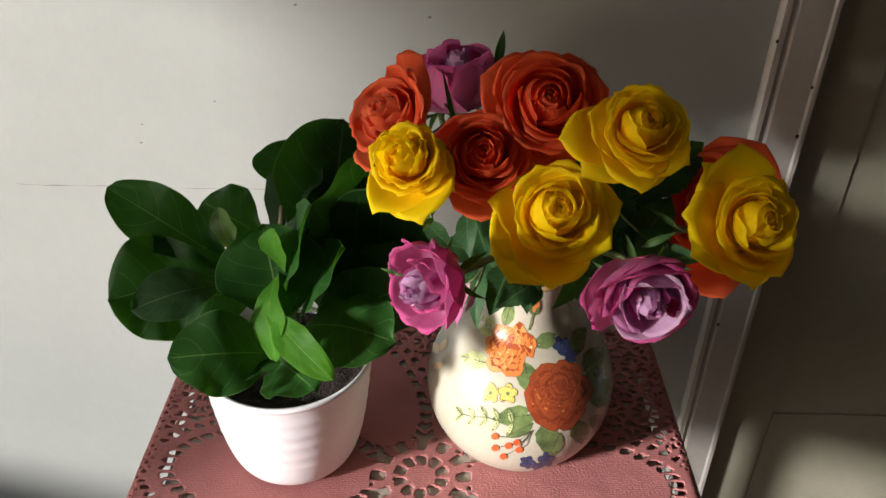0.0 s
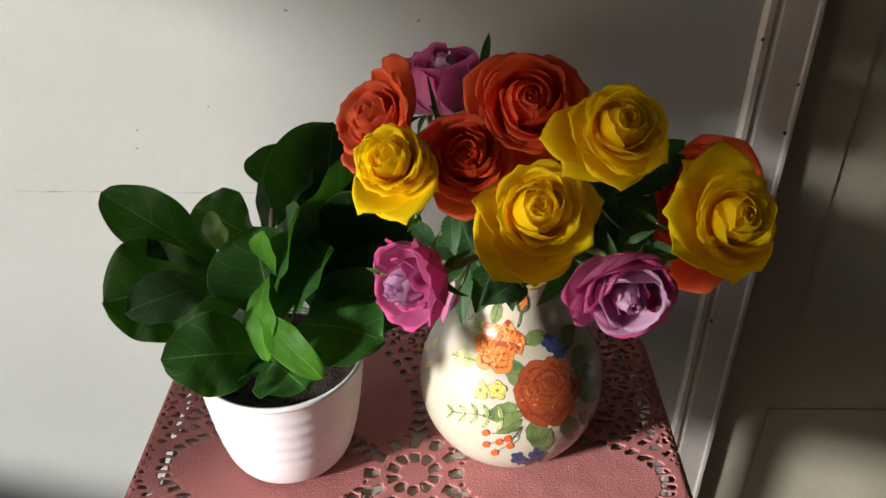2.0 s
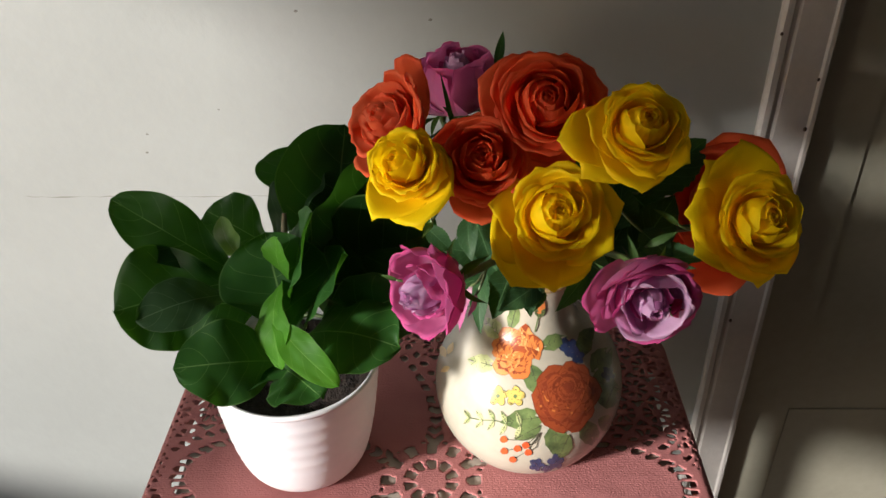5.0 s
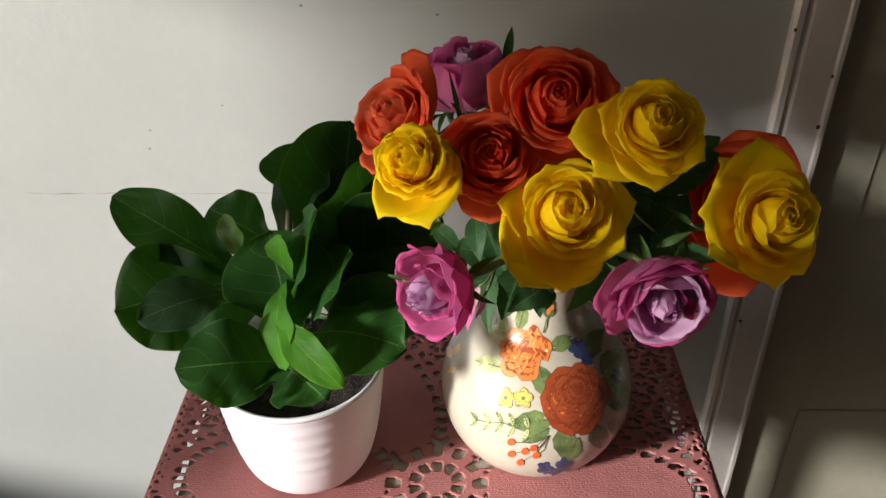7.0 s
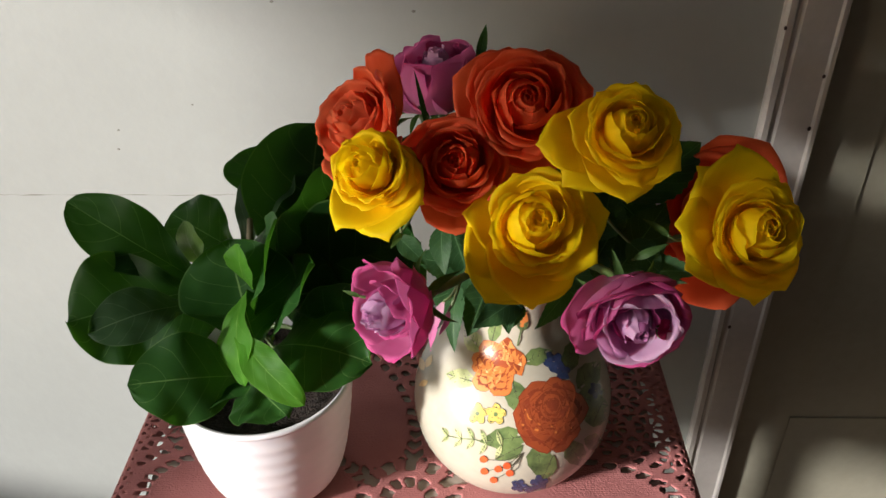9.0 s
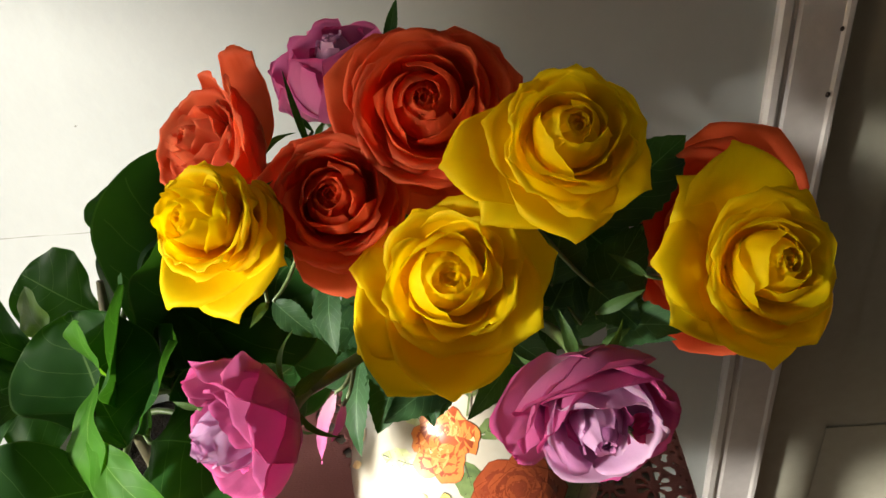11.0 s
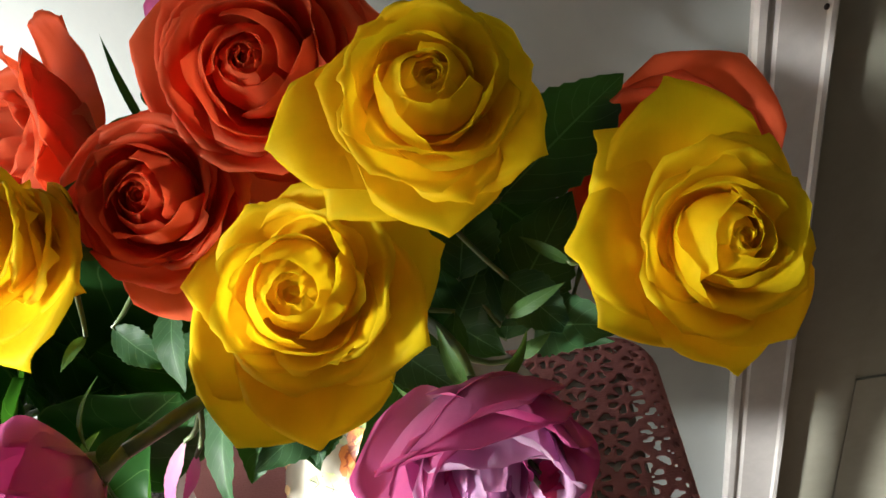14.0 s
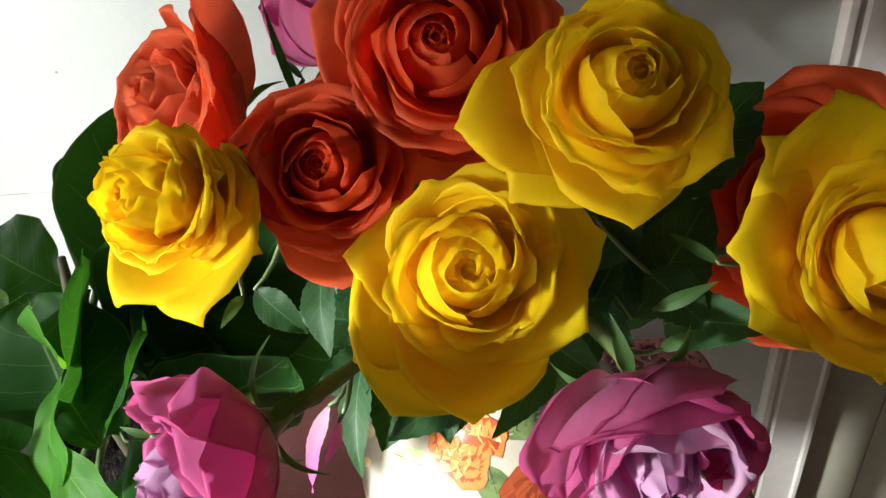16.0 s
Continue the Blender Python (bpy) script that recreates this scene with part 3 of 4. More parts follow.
FIG_LEAVES = [
    # base, tip, width, way the face looks, droop, material
    ((-0.130, 0.588, 0.856), (-0.234, 0.616, 0.914), 0.044, (0.15, -0.75, 0.65), 0.10, M_FIG),
    ((-0.138, 0.580, 0.860), (-0.221, 0.545, 0.858), 0.075, (-0.2, -0.75, 0.62), 0.05, M_FIG),
    ((-0.134, 0.555, 0.866), (-0.192, 0.516, 0.873), 0.036, (0.0, -0.60, 0.8), 0.14, M_FIGBACK),
    ((-0.115, 0.630, 0.860), (-0.172, 0.654, 0.881), 0.048, (0.1, -0.75, 0.65), 0.10, M_FIG),
    ((-0.130, 0.598, 0.865), (-0.151, 0.616, 0.897), 0.024, (-0.5, -0.7, 0.4), 0.15, M_FIGYOUNG),
    ((-0.088, 0.548, 0.830), (-0.104, 0.575, 0.906), 0.070, (0.10, -0.85, 0.45), 0.10, M_FIG),
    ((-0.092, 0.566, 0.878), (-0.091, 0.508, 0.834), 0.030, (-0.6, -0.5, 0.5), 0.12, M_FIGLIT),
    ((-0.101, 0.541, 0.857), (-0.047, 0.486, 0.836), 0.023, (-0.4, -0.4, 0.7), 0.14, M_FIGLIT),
    ((-0.078, 0.555, 0.824), (-0.003, 0.522, 0.842), 0.068, (0.65, -0.45, 0.60), 0.14, M_FIG),
    ((-0.083, 0.592, 0.845), (0.030, 0.600, 0.888), 0.110, (0.65, -0.70, 0.30), 0.06, M_FIG),
    ((-0.093, 0.660, 0.880), (-0.104, 0.712, 0.913), 0.056, (0.0, -0.65, 0.75), 0.12, M_FIG),
    ((-0.107, 0.622, 0.865), (-0.076, 0.668, 0.919), 0.046, (-0.55, -0.6, 0.4), 0.16, M_FIGBACK),
    ((-0.075, 0.633, 0.850), (-0.049, 0.710, 0.927), 0.082, (0.55, -0.60, 0.55), 0.08, M_FIG),
    ((-0.092, 0.535, 0.812), (-0.160, 0.492, 0.845), 0.054, (-0.1, -0.7, 0.75), 0.16, M_FIG),
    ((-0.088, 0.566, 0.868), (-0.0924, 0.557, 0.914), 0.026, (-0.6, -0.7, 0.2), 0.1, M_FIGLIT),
    ((-0.080, 0.624, 0.838), (-0.002, 0.610, 0.850), 0.070, (0.5, -0.6, 0.55), 0.10, M_FIG),
    ((-0.090, 0.640, 0.850), (-0.075, 0.690, 0.880), 0.070, (-0.1, -0.7, 0.7), 0.10, M_FIG),
    # two upright leaves added edge-on to shade the leaves right of them
    ((-0.088, 0.570, 0.835), (-0.066, 0.566, 0.930), 0.060, (-0.9, -0.15, 0.2), 0.06, M_FIG),
    ((-0.080, 0.560, 0.825), (-0.040, 0.548, 0.905), 0.050, (-0.8, -0.10, 0.5), 0.06, M_FIG),
    ((-0.098, 0.540, 0.800), (-0.062, 0.498, 0.812), 0.050, (0.1, -0.5, 0.85), 0.12, M_FIG),
    ((-0.110, 0.545, 0.806), (-0.118, 0.492, 0.822), 0.048, (-0.1, -0.6, 0.8), 0.12, M_FIG),
    ((-0.085, 0.600, 0.840), (-0.030, 0.580, 0.862), 0.080, (0.6, -0.65, 0.4), 0.10, M_FIG),
    ((-0.070, 0.600, 0.830), (-0.022, 0.625, 0.945), 0.085, (0.75, -0.60, 0.25), 0.06, M_FIG),
    ((-0.066, 0.575, 0.826), (0.012, 0.560, 0.868), 0.070, (0.70, -0.60, 0.30), 0.10, M_FIG),
    ((-0.066, 0.580, 0.840), (-0.052, 0.695, 0.938), 0.092, (0.35, -0.78, 0.52), 0.06, M_FIG),
    ((-0.066, 0.586, 0.848), (0.018, 0.612, 0.912), 0.080, (0.15, -0.80, 0.58), 0.08, M_FIG),
    ((-0.120, 0.590, 0.830), (-0.175, 0.580, 0.835), 0.060, (-0.1, -0.75, 0.6), 0.08, M_FIG),
]
for i, (b, t, w, nrm, dr, mt) in enumerate(FIG_LEAVES):
    t = tuple(Vector(b).lerp(Vector(t), 1.06))
    vs, fs, uv = leaf_mesh(b, t, w * 1.22, nrm, droop=dr, fold=0.12, wave=0.17, seed=i + 1, rows=30, cols=18)
    lf = mesh_part("leaf", vs, fs, mt, plant, "pale young leaf" if mt is M_FIGYOUNG else "", uvs=uv)
    root = CROWN + Vector((0, 0, min(0.04, max(-0.05, b[2] - CROWN.z - 0.02))))
    pts = [root.lerp(Vector(b), k / 5) + Vector((0, 0, 0.006 * math.sin(math.pi * k / 5))) for k in range(6)]
    pts.append(Vector(b).lerp(Vector(t), 0.06))
    vs, fs = tube(pts, [0.0026, 0.0024, 0.0022, 0.0020, 0.0019, 0.0018, 0.0012], 6)
    mesh_part("leaf_stalk", vs, fs, M_SEPAL if mt is M_FIGYOUNG else M_STEM, plant)

# ---------------------------------------------------------------- the painted vase
VC, VR = Vector((0.1125, 0.601, 0.7312)), 0.0856
VASE_ROWS = [(0.0005, TOP + 0.0012), (0.0475, TOP + 0.0012), (0.0495, TOP + 0.0022)]
for k in range(1, 41):
    a = mix(-0.885, 0.955, k / 40)
    VASE_ROWS.append((VR * math.cos(a), VC.z + VR * math.sin(a)))
NECK = [(0.0435, 0.0735), (0.0385, 0.0820), (0.0350, 0.0930), (0.0338, 0.1050), (0.0345, 0.1160), (0.0368, 0.1250), (0.0380, 0.1290)]
VASE_ROWS += [(r, VC.z + h) for r, h in NECK]
RIM_V = VC.z + 0.129
vase = thing("flower_vase", (VC.x, VC.y, TOP), "round cream glazed vase painted with orange roses, full of cut roses", "vase")
inner = [(0.0345, RIM_V + 0.001), (0.0318, RIM_V - 0.014), (0.0308, VC.z + 0.10), (0.034, VC.z + 0.086), (0.060, VC.z + 0.045), (0.073, VC.z - 0.01), (0.045, TOP + 0.012), (0.0005, TOP + 0.009)]
vs, fs = lathe(VASE_ROWS + [(0.0376, RIM_V + 0.0016)] + inner, VC, 96)
mesh_part("vase_body", vs, fs, M_VASE, vase)
lip = [(0.0371, RIM_V - 0.0012), (0.0386, RIM_V - 0.0010), (0.0391, RIM_V + 0.0012), (0.0380, RIM_V + 0.0030), (0.0360, RIM_V + 0.0032), (0.0342, RIM_V + 0.0010), (0.0345, RIM_V - 0.0012)]
vs, fs = lathe(lip, VC, 96)
mesh_part("vase_lip", vs, fs, M_LIP, vase, "worn brown-gold lip")

FACE = Vector((-0.08, -0.717, 0.69)).normalized()
FACE_R = FACE.cross(Vector((0, 0, 1))).normalized() * -1
FACE_U = FACE.cross(FACE_R)


def vase_radius(z):
    rows = VASE_ROWS[2:]
    for (r0, z0), (r1, z1) in zip(rows, rows[1:]):
        if z0 <= z <= z1:
            return mix(r0, r1, (z - z0) / max(1e-9, z1 - z0))
    return 0.0


def on_vase(u, v, lift):
    """A spot of the painted face of the vase, u to its right and v up, in units of the belly's radius."""
    p0 = VC + FACE_R * (u * VR) + FACE_U * (v * VR)
    lo, hi = -0.02, 0.2
    k = hi
    while k > lo:
        p = p0 + FACE * k
        if math.hypot(p.x - VC.x, p.y - VC.y) < vase_radius(p.z) + lift:
            break
        k -= 0.002
    a, b = k, k + 0.002
    for _ in range(10):
        m = (a + b) / 2
        p = p0 + FACE * m
        if math.hypot(p.x - VC.x, p.y - VC.y) < vase_radius(p.z) + lift:
            a = m
        else:
            b = m
    return p0 + FACE * b


LAYER = [0]


def paint(name, outline, mat):
    """A painted patch: outline of (u, v) rows round its middle, laid a hair above the glaze."""
    LAYER[0] += 1
    lift = 0.00009 + 0.0000022 * LAYER[0]
    n = len(outline)
    cu, cv = sum(p[0] for p in outline) / n, sum(p[1] for p in outline) / n
    verts = [on_vase(cu, cv, lift)]
    for s in (0.5, 1.0):
        verts += [on_vase(cu + (u - cu) * s, cv + (v - cv) * s, lift) for u, v in outline]
    faces = [(0, 1 + k, 1 + (k + 1) % n) for k in range(n)]
    faces += [(1 + k, 1 + n + k, 1 + n + (k + 1) % n, 1 + (k + 1) % n) for k in range(n)]
    return mesh_part(name, verts, faces, mat, vase)


def blob(u, v, ru, rv, turn=0.0, wobble=0.1, seed=0, n=18):
    c, s = math.cos(turn), math.sin(turn)
    rows = []
    for k in range(n):
        a = 2 * math.pi * k / n
        w = 1 + wobble * noise.noise(Vector((math.cos(a) * 1.7, math.sin(a) * 1.7, seed * 2.3)))
        x, y = ru * w * math.cos(a), rv * w * math.sin(a)
        rows.append((u + x * c - y * s, v + x * s + y * c))
    return rows


def leaf_shape(u, v, length, width, turn, n=8, teeth=0.12):
    c, s = math.cos(turn), math.sin(turn)
    up, down = [], []
    for k in range(n + 1):
        t = k / n
        w = width * math.sin(math.pi * t ** 0.85) * (1 + teeth * (k % 2))
        up.append((t * length, w))
        down.append((t * length, -w))
    rows = up + down[-2:0:-1]
    return [(u + x * c - y * s, v + x * s + y * c) for x, y in rows]


def stroke(name, pts, width, mat):
    left, right = [], []
    for i, p in enumerate(pts):
        a, b = pts[max(0, i - 1)], pts[min(len(pts) - 1, i + 1)]
        dx, dy = b[0] - a[0], b[1] - a[1]
        q = math.hypot(dx, dy) or 1
        left.append((p[0] - dy / q * width, p[1] + dx / q * width))
        right.append((p[0] + dy / q * width, p[1] - dx / q * width))
    LAYER[0] += 1
    lift = 0.00009 + 0.0000022 * LAYER[0]
    verts = [on_vase(u, v, lift) for u, v in left + right]
    n = len(pts)
    return mesh_part(name, verts, [(i, i + 1, n + i + 1, n + i) for i in range(n - 1)], mat, vase)


def painted_leaf(u, v, length, width, turn, mat):
    paint("painted_leaf", leaf_shape(u, v, length, width, turn), mat)
    c, s = math.cos(turn), math.sin(turn)
    stroke("painted_vein", [(u + c * length * t, v + s * length * t) for t in (0.0, 0.25, 0.5, 0.75, 0.95)], 0.004, P_LINE)
    for t in (0.3, 0.5, 0.7):
        for side in (-1, 1):
            p = (u + c * length * t, v + s * length * t)
            w = width * 0.65 * math.sin(math.pi * t)
            stroke("painted_vein", [p, (p[0] + c * w * 0.8 - s * w * side, p[1] + s * w * 0.8 + c * w * side)], 0.0025, P_LINE)


# leaves first, flowers over them
for row in ((-0.32, 0.08, 0.30, 0.085, 2.95), (-0.28, 0.36, 0.30, 0.085, 2.35), (-0.20, 0.45, 0.26, 0.06, 1.35), (0.10, 0.30, 0.30, 0.075, 0.45), (0.02, 0.13, 0.34, 0.10, -1.25)):
    painted_leaf(*row, P_LEAF_PALE if row[4] > 2 else P_LEAF)
for row in ((0.20, -0.36, 0.46, 0.10, 3.35), (0.30, -0.42, 0.34, 0.11, -1.5), (0.55, -0.38, 0.34, 0.10, -0.9), (0.62, 0.10, 0.36, 0.11, 0.9), (0.68, -0.15, 0.30, 0.10, 0.1), (0.50, 0.24, 0.30, 0.08, 1.3), (0.16, -0.45, 0.30, 0.07, 3.7), (0.72, -0.36, 0.24, 0.08, -0.3)):
    painted_leaf(*row, P_LEAF)
for row in ((0.60, -0.05, 0.34, 0.10, 0.5), (0.66, 0.02, 0.30, 0.09, -0.2), (0.48, 0.36, 0.26, 0.07, 0.9), (0.44, -0.52, 0.30, 0.08, -1.9), (0.80, -0.20, 0.20, 0.07, 1.2)):
    painted_leaf(*row, P_LEAF)
# blue flowers
for u, v, r in ((0.38, 0.33, 0.075), (0.47, 0.24, 0.06), (0.14, -0.86, 0.06), (0.33, -0.82, 0.07), (0.80, 0.10, 0.06), (0.24, -0.90, 0.04)):
    for k in range(5):
        a = 2 * math.pi * k / 5 + u * 9
        paint("painted_blue_petal", blob(u + 0.7 * r * math.cos(a), v + 0.7 * r * math.sin(a), r * 0.62, r * 0.5, a, 0.2, k), P_BLUE)
# the upper, lighter rose
U, V = -0.13, 0.27
for a, d, ru, rv, mt in ((0.1, 0.20, 0.13, 0.12, P_ORANGE), (1.1, 0.15, 0.12, 0.11, P_ORANGE_LIGHT), (2.2, 0.15, 0.13, 0.11, P_ORANGE), (3.2, 0.17, 0.12, 0.12, P_ORANGE), (4.1, 0.21, 0.14, 0.12, P_ORANGE_LIGHT), (5.0, 0.21, 0.14, 0.12, P_ORANGE)):
    o = blob(U + 0.72 * d * math.cos(a), V + 0.72 * d * math.sin(a), ru, rv, a, 0.35, a)
    paint("painted_petal_edge", [(x + 0.003 * (x - U) / 0.2, y + 0.003 * (y - V) / 0.2) for x, y in o], P_RUST)
    paint("painted_petal", o, mt)
paint("painted_petal", blob(U, V + 0.06, 0.13, 0.12, 0, 0.2, 3), P_ORANGE)
paint("painted_petal", blob(U + 0.01, V + 0.09, 0.09, 0.07, 0, 0.2, 5), P_ORANGE_LIGHT)
paint("painted_petal", blob(U, V + 0.07, 0.045, 0.035, 0, 0.2, 6), P_RUST)
stroke("painted_highlight", [(U - 0.10, V - 0.08), (U - 0.02, V - 0.05), (U + 0.10, V - 0.02), (U + 0.22, V + 0.01)], 0.020, P_CREAM)
stroke("painted_highlight", [(U - 0.13, V + 0.10), (U - 0.06, V + 0.15), (U + 0.04, V + 0.15), (U + 0.10, V + 0.10)], 0.012, P_CREAM)
# the lower, rust-red rose
U, V = 0.39, -0.14
for a, d, ru, rv, mt in ((0.2, 0.20, 0.17, 0.15, P_RUST), (1.3, 0.20, 0.17, 0.14, P_RUST), (2.4, 0.20, 0.17, 0.14, P_RUST), (3.4, 0.22, 0.17, 0.15, P_RUST), (4.3, 0.22, 0.18, 0.15, P_RUST), (5.3, 0.22, 0.18, 0.15, P_RUST)):
    o = blob(U + 0.72 * d * math.cos(a), V + 0.72 * d * math.sin(a), ru * 1.16, rv * 1.26, a, 0.30, a + 2)
    paint("painted_petal_edge", [(x + 0.004 * (x - U) / 0.2, y + 0.004 * (y - V) / 0.2) for x, y in o], P_RUST_DARK)
    paint("painted_petal", o, mt)
for k, (du, dv, ru, rv) in enumerate(((0, 0.04, 0.19, 0.17), (0.01, 0.07, 0.14, 0.13), (0.0, 0.08, 0.09, 0.09), (0.01, 0.09, 0.05, 0.05))):
    paint("painted_petal_edge", blob(U + du, V + dv, ru + 0.006, rv + 0.006, 0, 0.25, k), P_RUST_DARK)
    paint("painted_petal", blob(U + du, V + dv, ru, rv, 0, 0.25, k), P_RUST if k % 2 == 0 else P_RUST_DARK)
stroke("painted_highlight", [(U - 0.26, V - 0.12), (U - 0.12, V - 0.16), (U + 0.05, V - 0.17), (U + 0.20, V - 0.12)], 0.009, P_ORANGE)
stroke("painted_highlight", [(U - 0.24, V + 0.02), (U - 0.20, V - 0.06), (U - 0.10, V - 0.11), (U + 0.02, V - 0.12)], 0.006, P_ORANGE)
# two small yellow flowers
for U, V in ((-0.28, -0.20), (-0.11, -0.19)):
    for k in range(5):
        a = 2 * math.pi * k / 5 + 0.3
        o = blob(U + 0.055 * math.cos(a), V + 0.055 * math.sin(a), 0.040, 0.036, a, 0.15, k)
        paint("painted_petal_edge", [(x + 0.004 * (x - U) / 0.06, y + 0.004 * (y - V) / 0.06) for x, y in o], P_LINE)
        paint("painted_petal", o, P_YELLOW)
    paint("painted_centre", blob(U, V, 0.02, 0.02, 0, 0.1, 1), P_LEAF)
# leafy sprig
stem = [(-0.55, -0.44), (-0.42, -0.45), (-0.30, -0.44), (-0.18, -0.46), (-0.04, -0.47)]
stroke("painted_stem", stem, 0.005, P_LEAF)
for i, (u, v) in enumerate(stem):
    for sd in (1, -1):
        painted_leaf(u, v, 0.10 + 0.012 * i, 0.022, math.pi - sd * (0.8 + 0.1 * i), P_LEAF_PALE)
# berries on fine stalks
for u, v in ((-0.20, -0.62), (-0.19, -0.74), (-0.06, -0.70), (0.05, -0.73), (-0.10, -0.82), (0.02, -0.66)):
    stroke("painted_stem", [(0.16, -0.52), ((u + 0.16) / 2 + 0.02, (v - 0.52) / 2 - 0.04), (u, v)], 0.0035, P_LINE)
    paint("painted_berry", blob(u, v, 0.038, 0.034, 0.3, 0.1, u), P_BERRY)
# bud above the light rose
stroke("painted_stem", [(0.04, 0.44), (0.06, 0.55), (0.075, 0.62)], 0.007, P_LEAF)
paint("painted_petal", leaf_shape(0.07, 0.60, 0.16, 0.045, 1.45, teeth=0), P_ORANGE)
painted_leaf(0.065, 0.58, 0.10, 0.02, 2.0, P_LEAF)
painted_leaf(0.075, 0.58, 0.10, 0.02, 1.0, P_LEAF)
# faint scroll of leaves at the far side of the belly
for row in ((-0.86, 0.15, 0.16, 0.04, 2.2), (-0.84, 0.18, 0.14, 0.035, 1.2), (-0.80, 0.05, 0.12, 0.03, 3.6)):
    paint("painted_leaf", leaf_shape(*row), P_CREAM)


# ---------------------------------------------------------------- roses
SIDE, RISE = Vector((1, 0, 0)), Vector((0, 0.60, 0.80))
MOUTH = Vector((VC.x, VC.y, RIM_V))


def petal_mesh(frame_m, reach, tip_z, open_, half, depth, az, spiral=0.0, seed=0.0, rows=13, cols=16, base_r=0.004, fold=0.3, strip=0.004, curl=1.8, flat=1.15, ruffle=1.0):
    """One petal of a rose in the frame of its head: z along the flower's axis.
    Its rim is rolled back along two straight lines that meet in a pointed tip."""
    P = ((base_r, -depth),
         (mix(reach * 1.25 + 0.003, reach * 0.62 + 0.004, open_), mix(-depth * 0.85, -depth * 0.72, open_)),
         (mix(reach * 1.25, reach * 0.80, open_), mix(-depth * 0.35, tip_z + 0.003, open_)),
         (mix(reach * 0.45, reach, min(1.0, open_ * 1.6)), tip_z))
    line = [bezier(P, k / 40) for k in range(41)]
    run = [0.0]
    for p, q in zip(line, line[1:]):
        run.append(run[-1] + math.hypot(q[0] - p[0], q[1] - p[1]))
    full = run[-1]

    def profile(w):
        w = max(0.0, w)
        if w >= full:
            k, f = 39, 1 + (w - full) / (run[40] - run[39])
        else:
            k = next(i for i in range(40) if run[i + 1] >= w)
            f = (w - run[k]) / (run[k + 1] - run[k])
        (r0, z0), (r1, z1) = line[k], line[k + 1]
        d = math.hypot(r1 - r0, z1 - z0)
        return r0 + (r1 - r0) * f, z0 + (z1 - z0) * f, (z1 - z0) / d, -(r1 - r0) / d

    wide = half * max(reach, 0.006)
    c_, s_ = 1 / math.hypot(1, fold), fold / math.hypot(1, fold)
    rho = max(0.0004, strip / curl)
    off = 0.10 * noise.noise(Vector((seed * 5.1, 2.0, 7.0)))
    verts, faces, uvs = [], [], []
    for i in range(rows + 1):
        v0 = 1 - (1 - i / rows) ** 1.5
        for j in range(cols + 1):
            u = 2 * j / cols - 1
            u = math.copysign(abs(u) ** 1.35, u)
            m = abs(u - off * (1 - abs(u)))
            width = wide * mix(0.38, 1.0, smooth01(0.0, 0.62, v0)) * (1 - 0.10 * smooth01(0.75, 1.0, v0))
            side = width * u
            top = full - fold * wide * m + strip * math.sin(math.pi * min(1.0, m)) ** 1.3 + fold * 0.005 * math.exp(-(m / 0.09) ** 2)
            top *= 1 - 0.22 * smooth01(0.72, 1.0, m)
            top += ruffle * (0.0013 * noise.noise(Vector((u * 3.0, seed * 7.7, 3))) + 0.0011 * noise.noise(Vector((u * 11.0, seed * 4.1, 8))))
            along = v0 * top
            # roll the part beyond the straight line
            past = (along - (full - fold * wide * m)) * c_
            back = 0.0
            if past > 0:
                turn = past / rho
                k = past - rho * math.sin(turn)
                back = rho * (1 - math.cos(turn))
                along -= k * c_
                side -= k * s_ * (1 if u > 0 else -1)
            r, z, nr, nz = profile(along)
            push = back + spiral * reach * (side / wide)
            push += ruffle * (0.0021 * noise.noise(Vector((u * 1.7, v0 * 2.2, seed * 3.1))) + 0.0007 * noise.noise(Vector((u * 5.0, v0 * 3.5, seed * 2.3)))) * smooth01(0.15, 0.8, v0)
            rc = max(r * flat, abs(side) / 2.3, 0.002)
            q = side / rc
            x, y = r - rc + rc * math.cos(q), rc * math.sin(q)
            x += nr * push * math.cos(q * 0.8)
            y += nr * push * math.sin(q * 0.8)
            z += nz * push
            ca, sa = math.cos(az), math.sin(az)
            verts.append(frame_m @ Vector((x * ca - y * sa, x * sa + y * ca, z)))
            uvs.append((0.5 + 0.5 * u, v0))
    c = cols + 1
    for i in range(rows):
        for j in range(cols):
            faces.append((i * c + j, i * c + j + 1, (i + 1) * c + j + 1, (i + 1) * c + j))
    return verts, faces, uvs


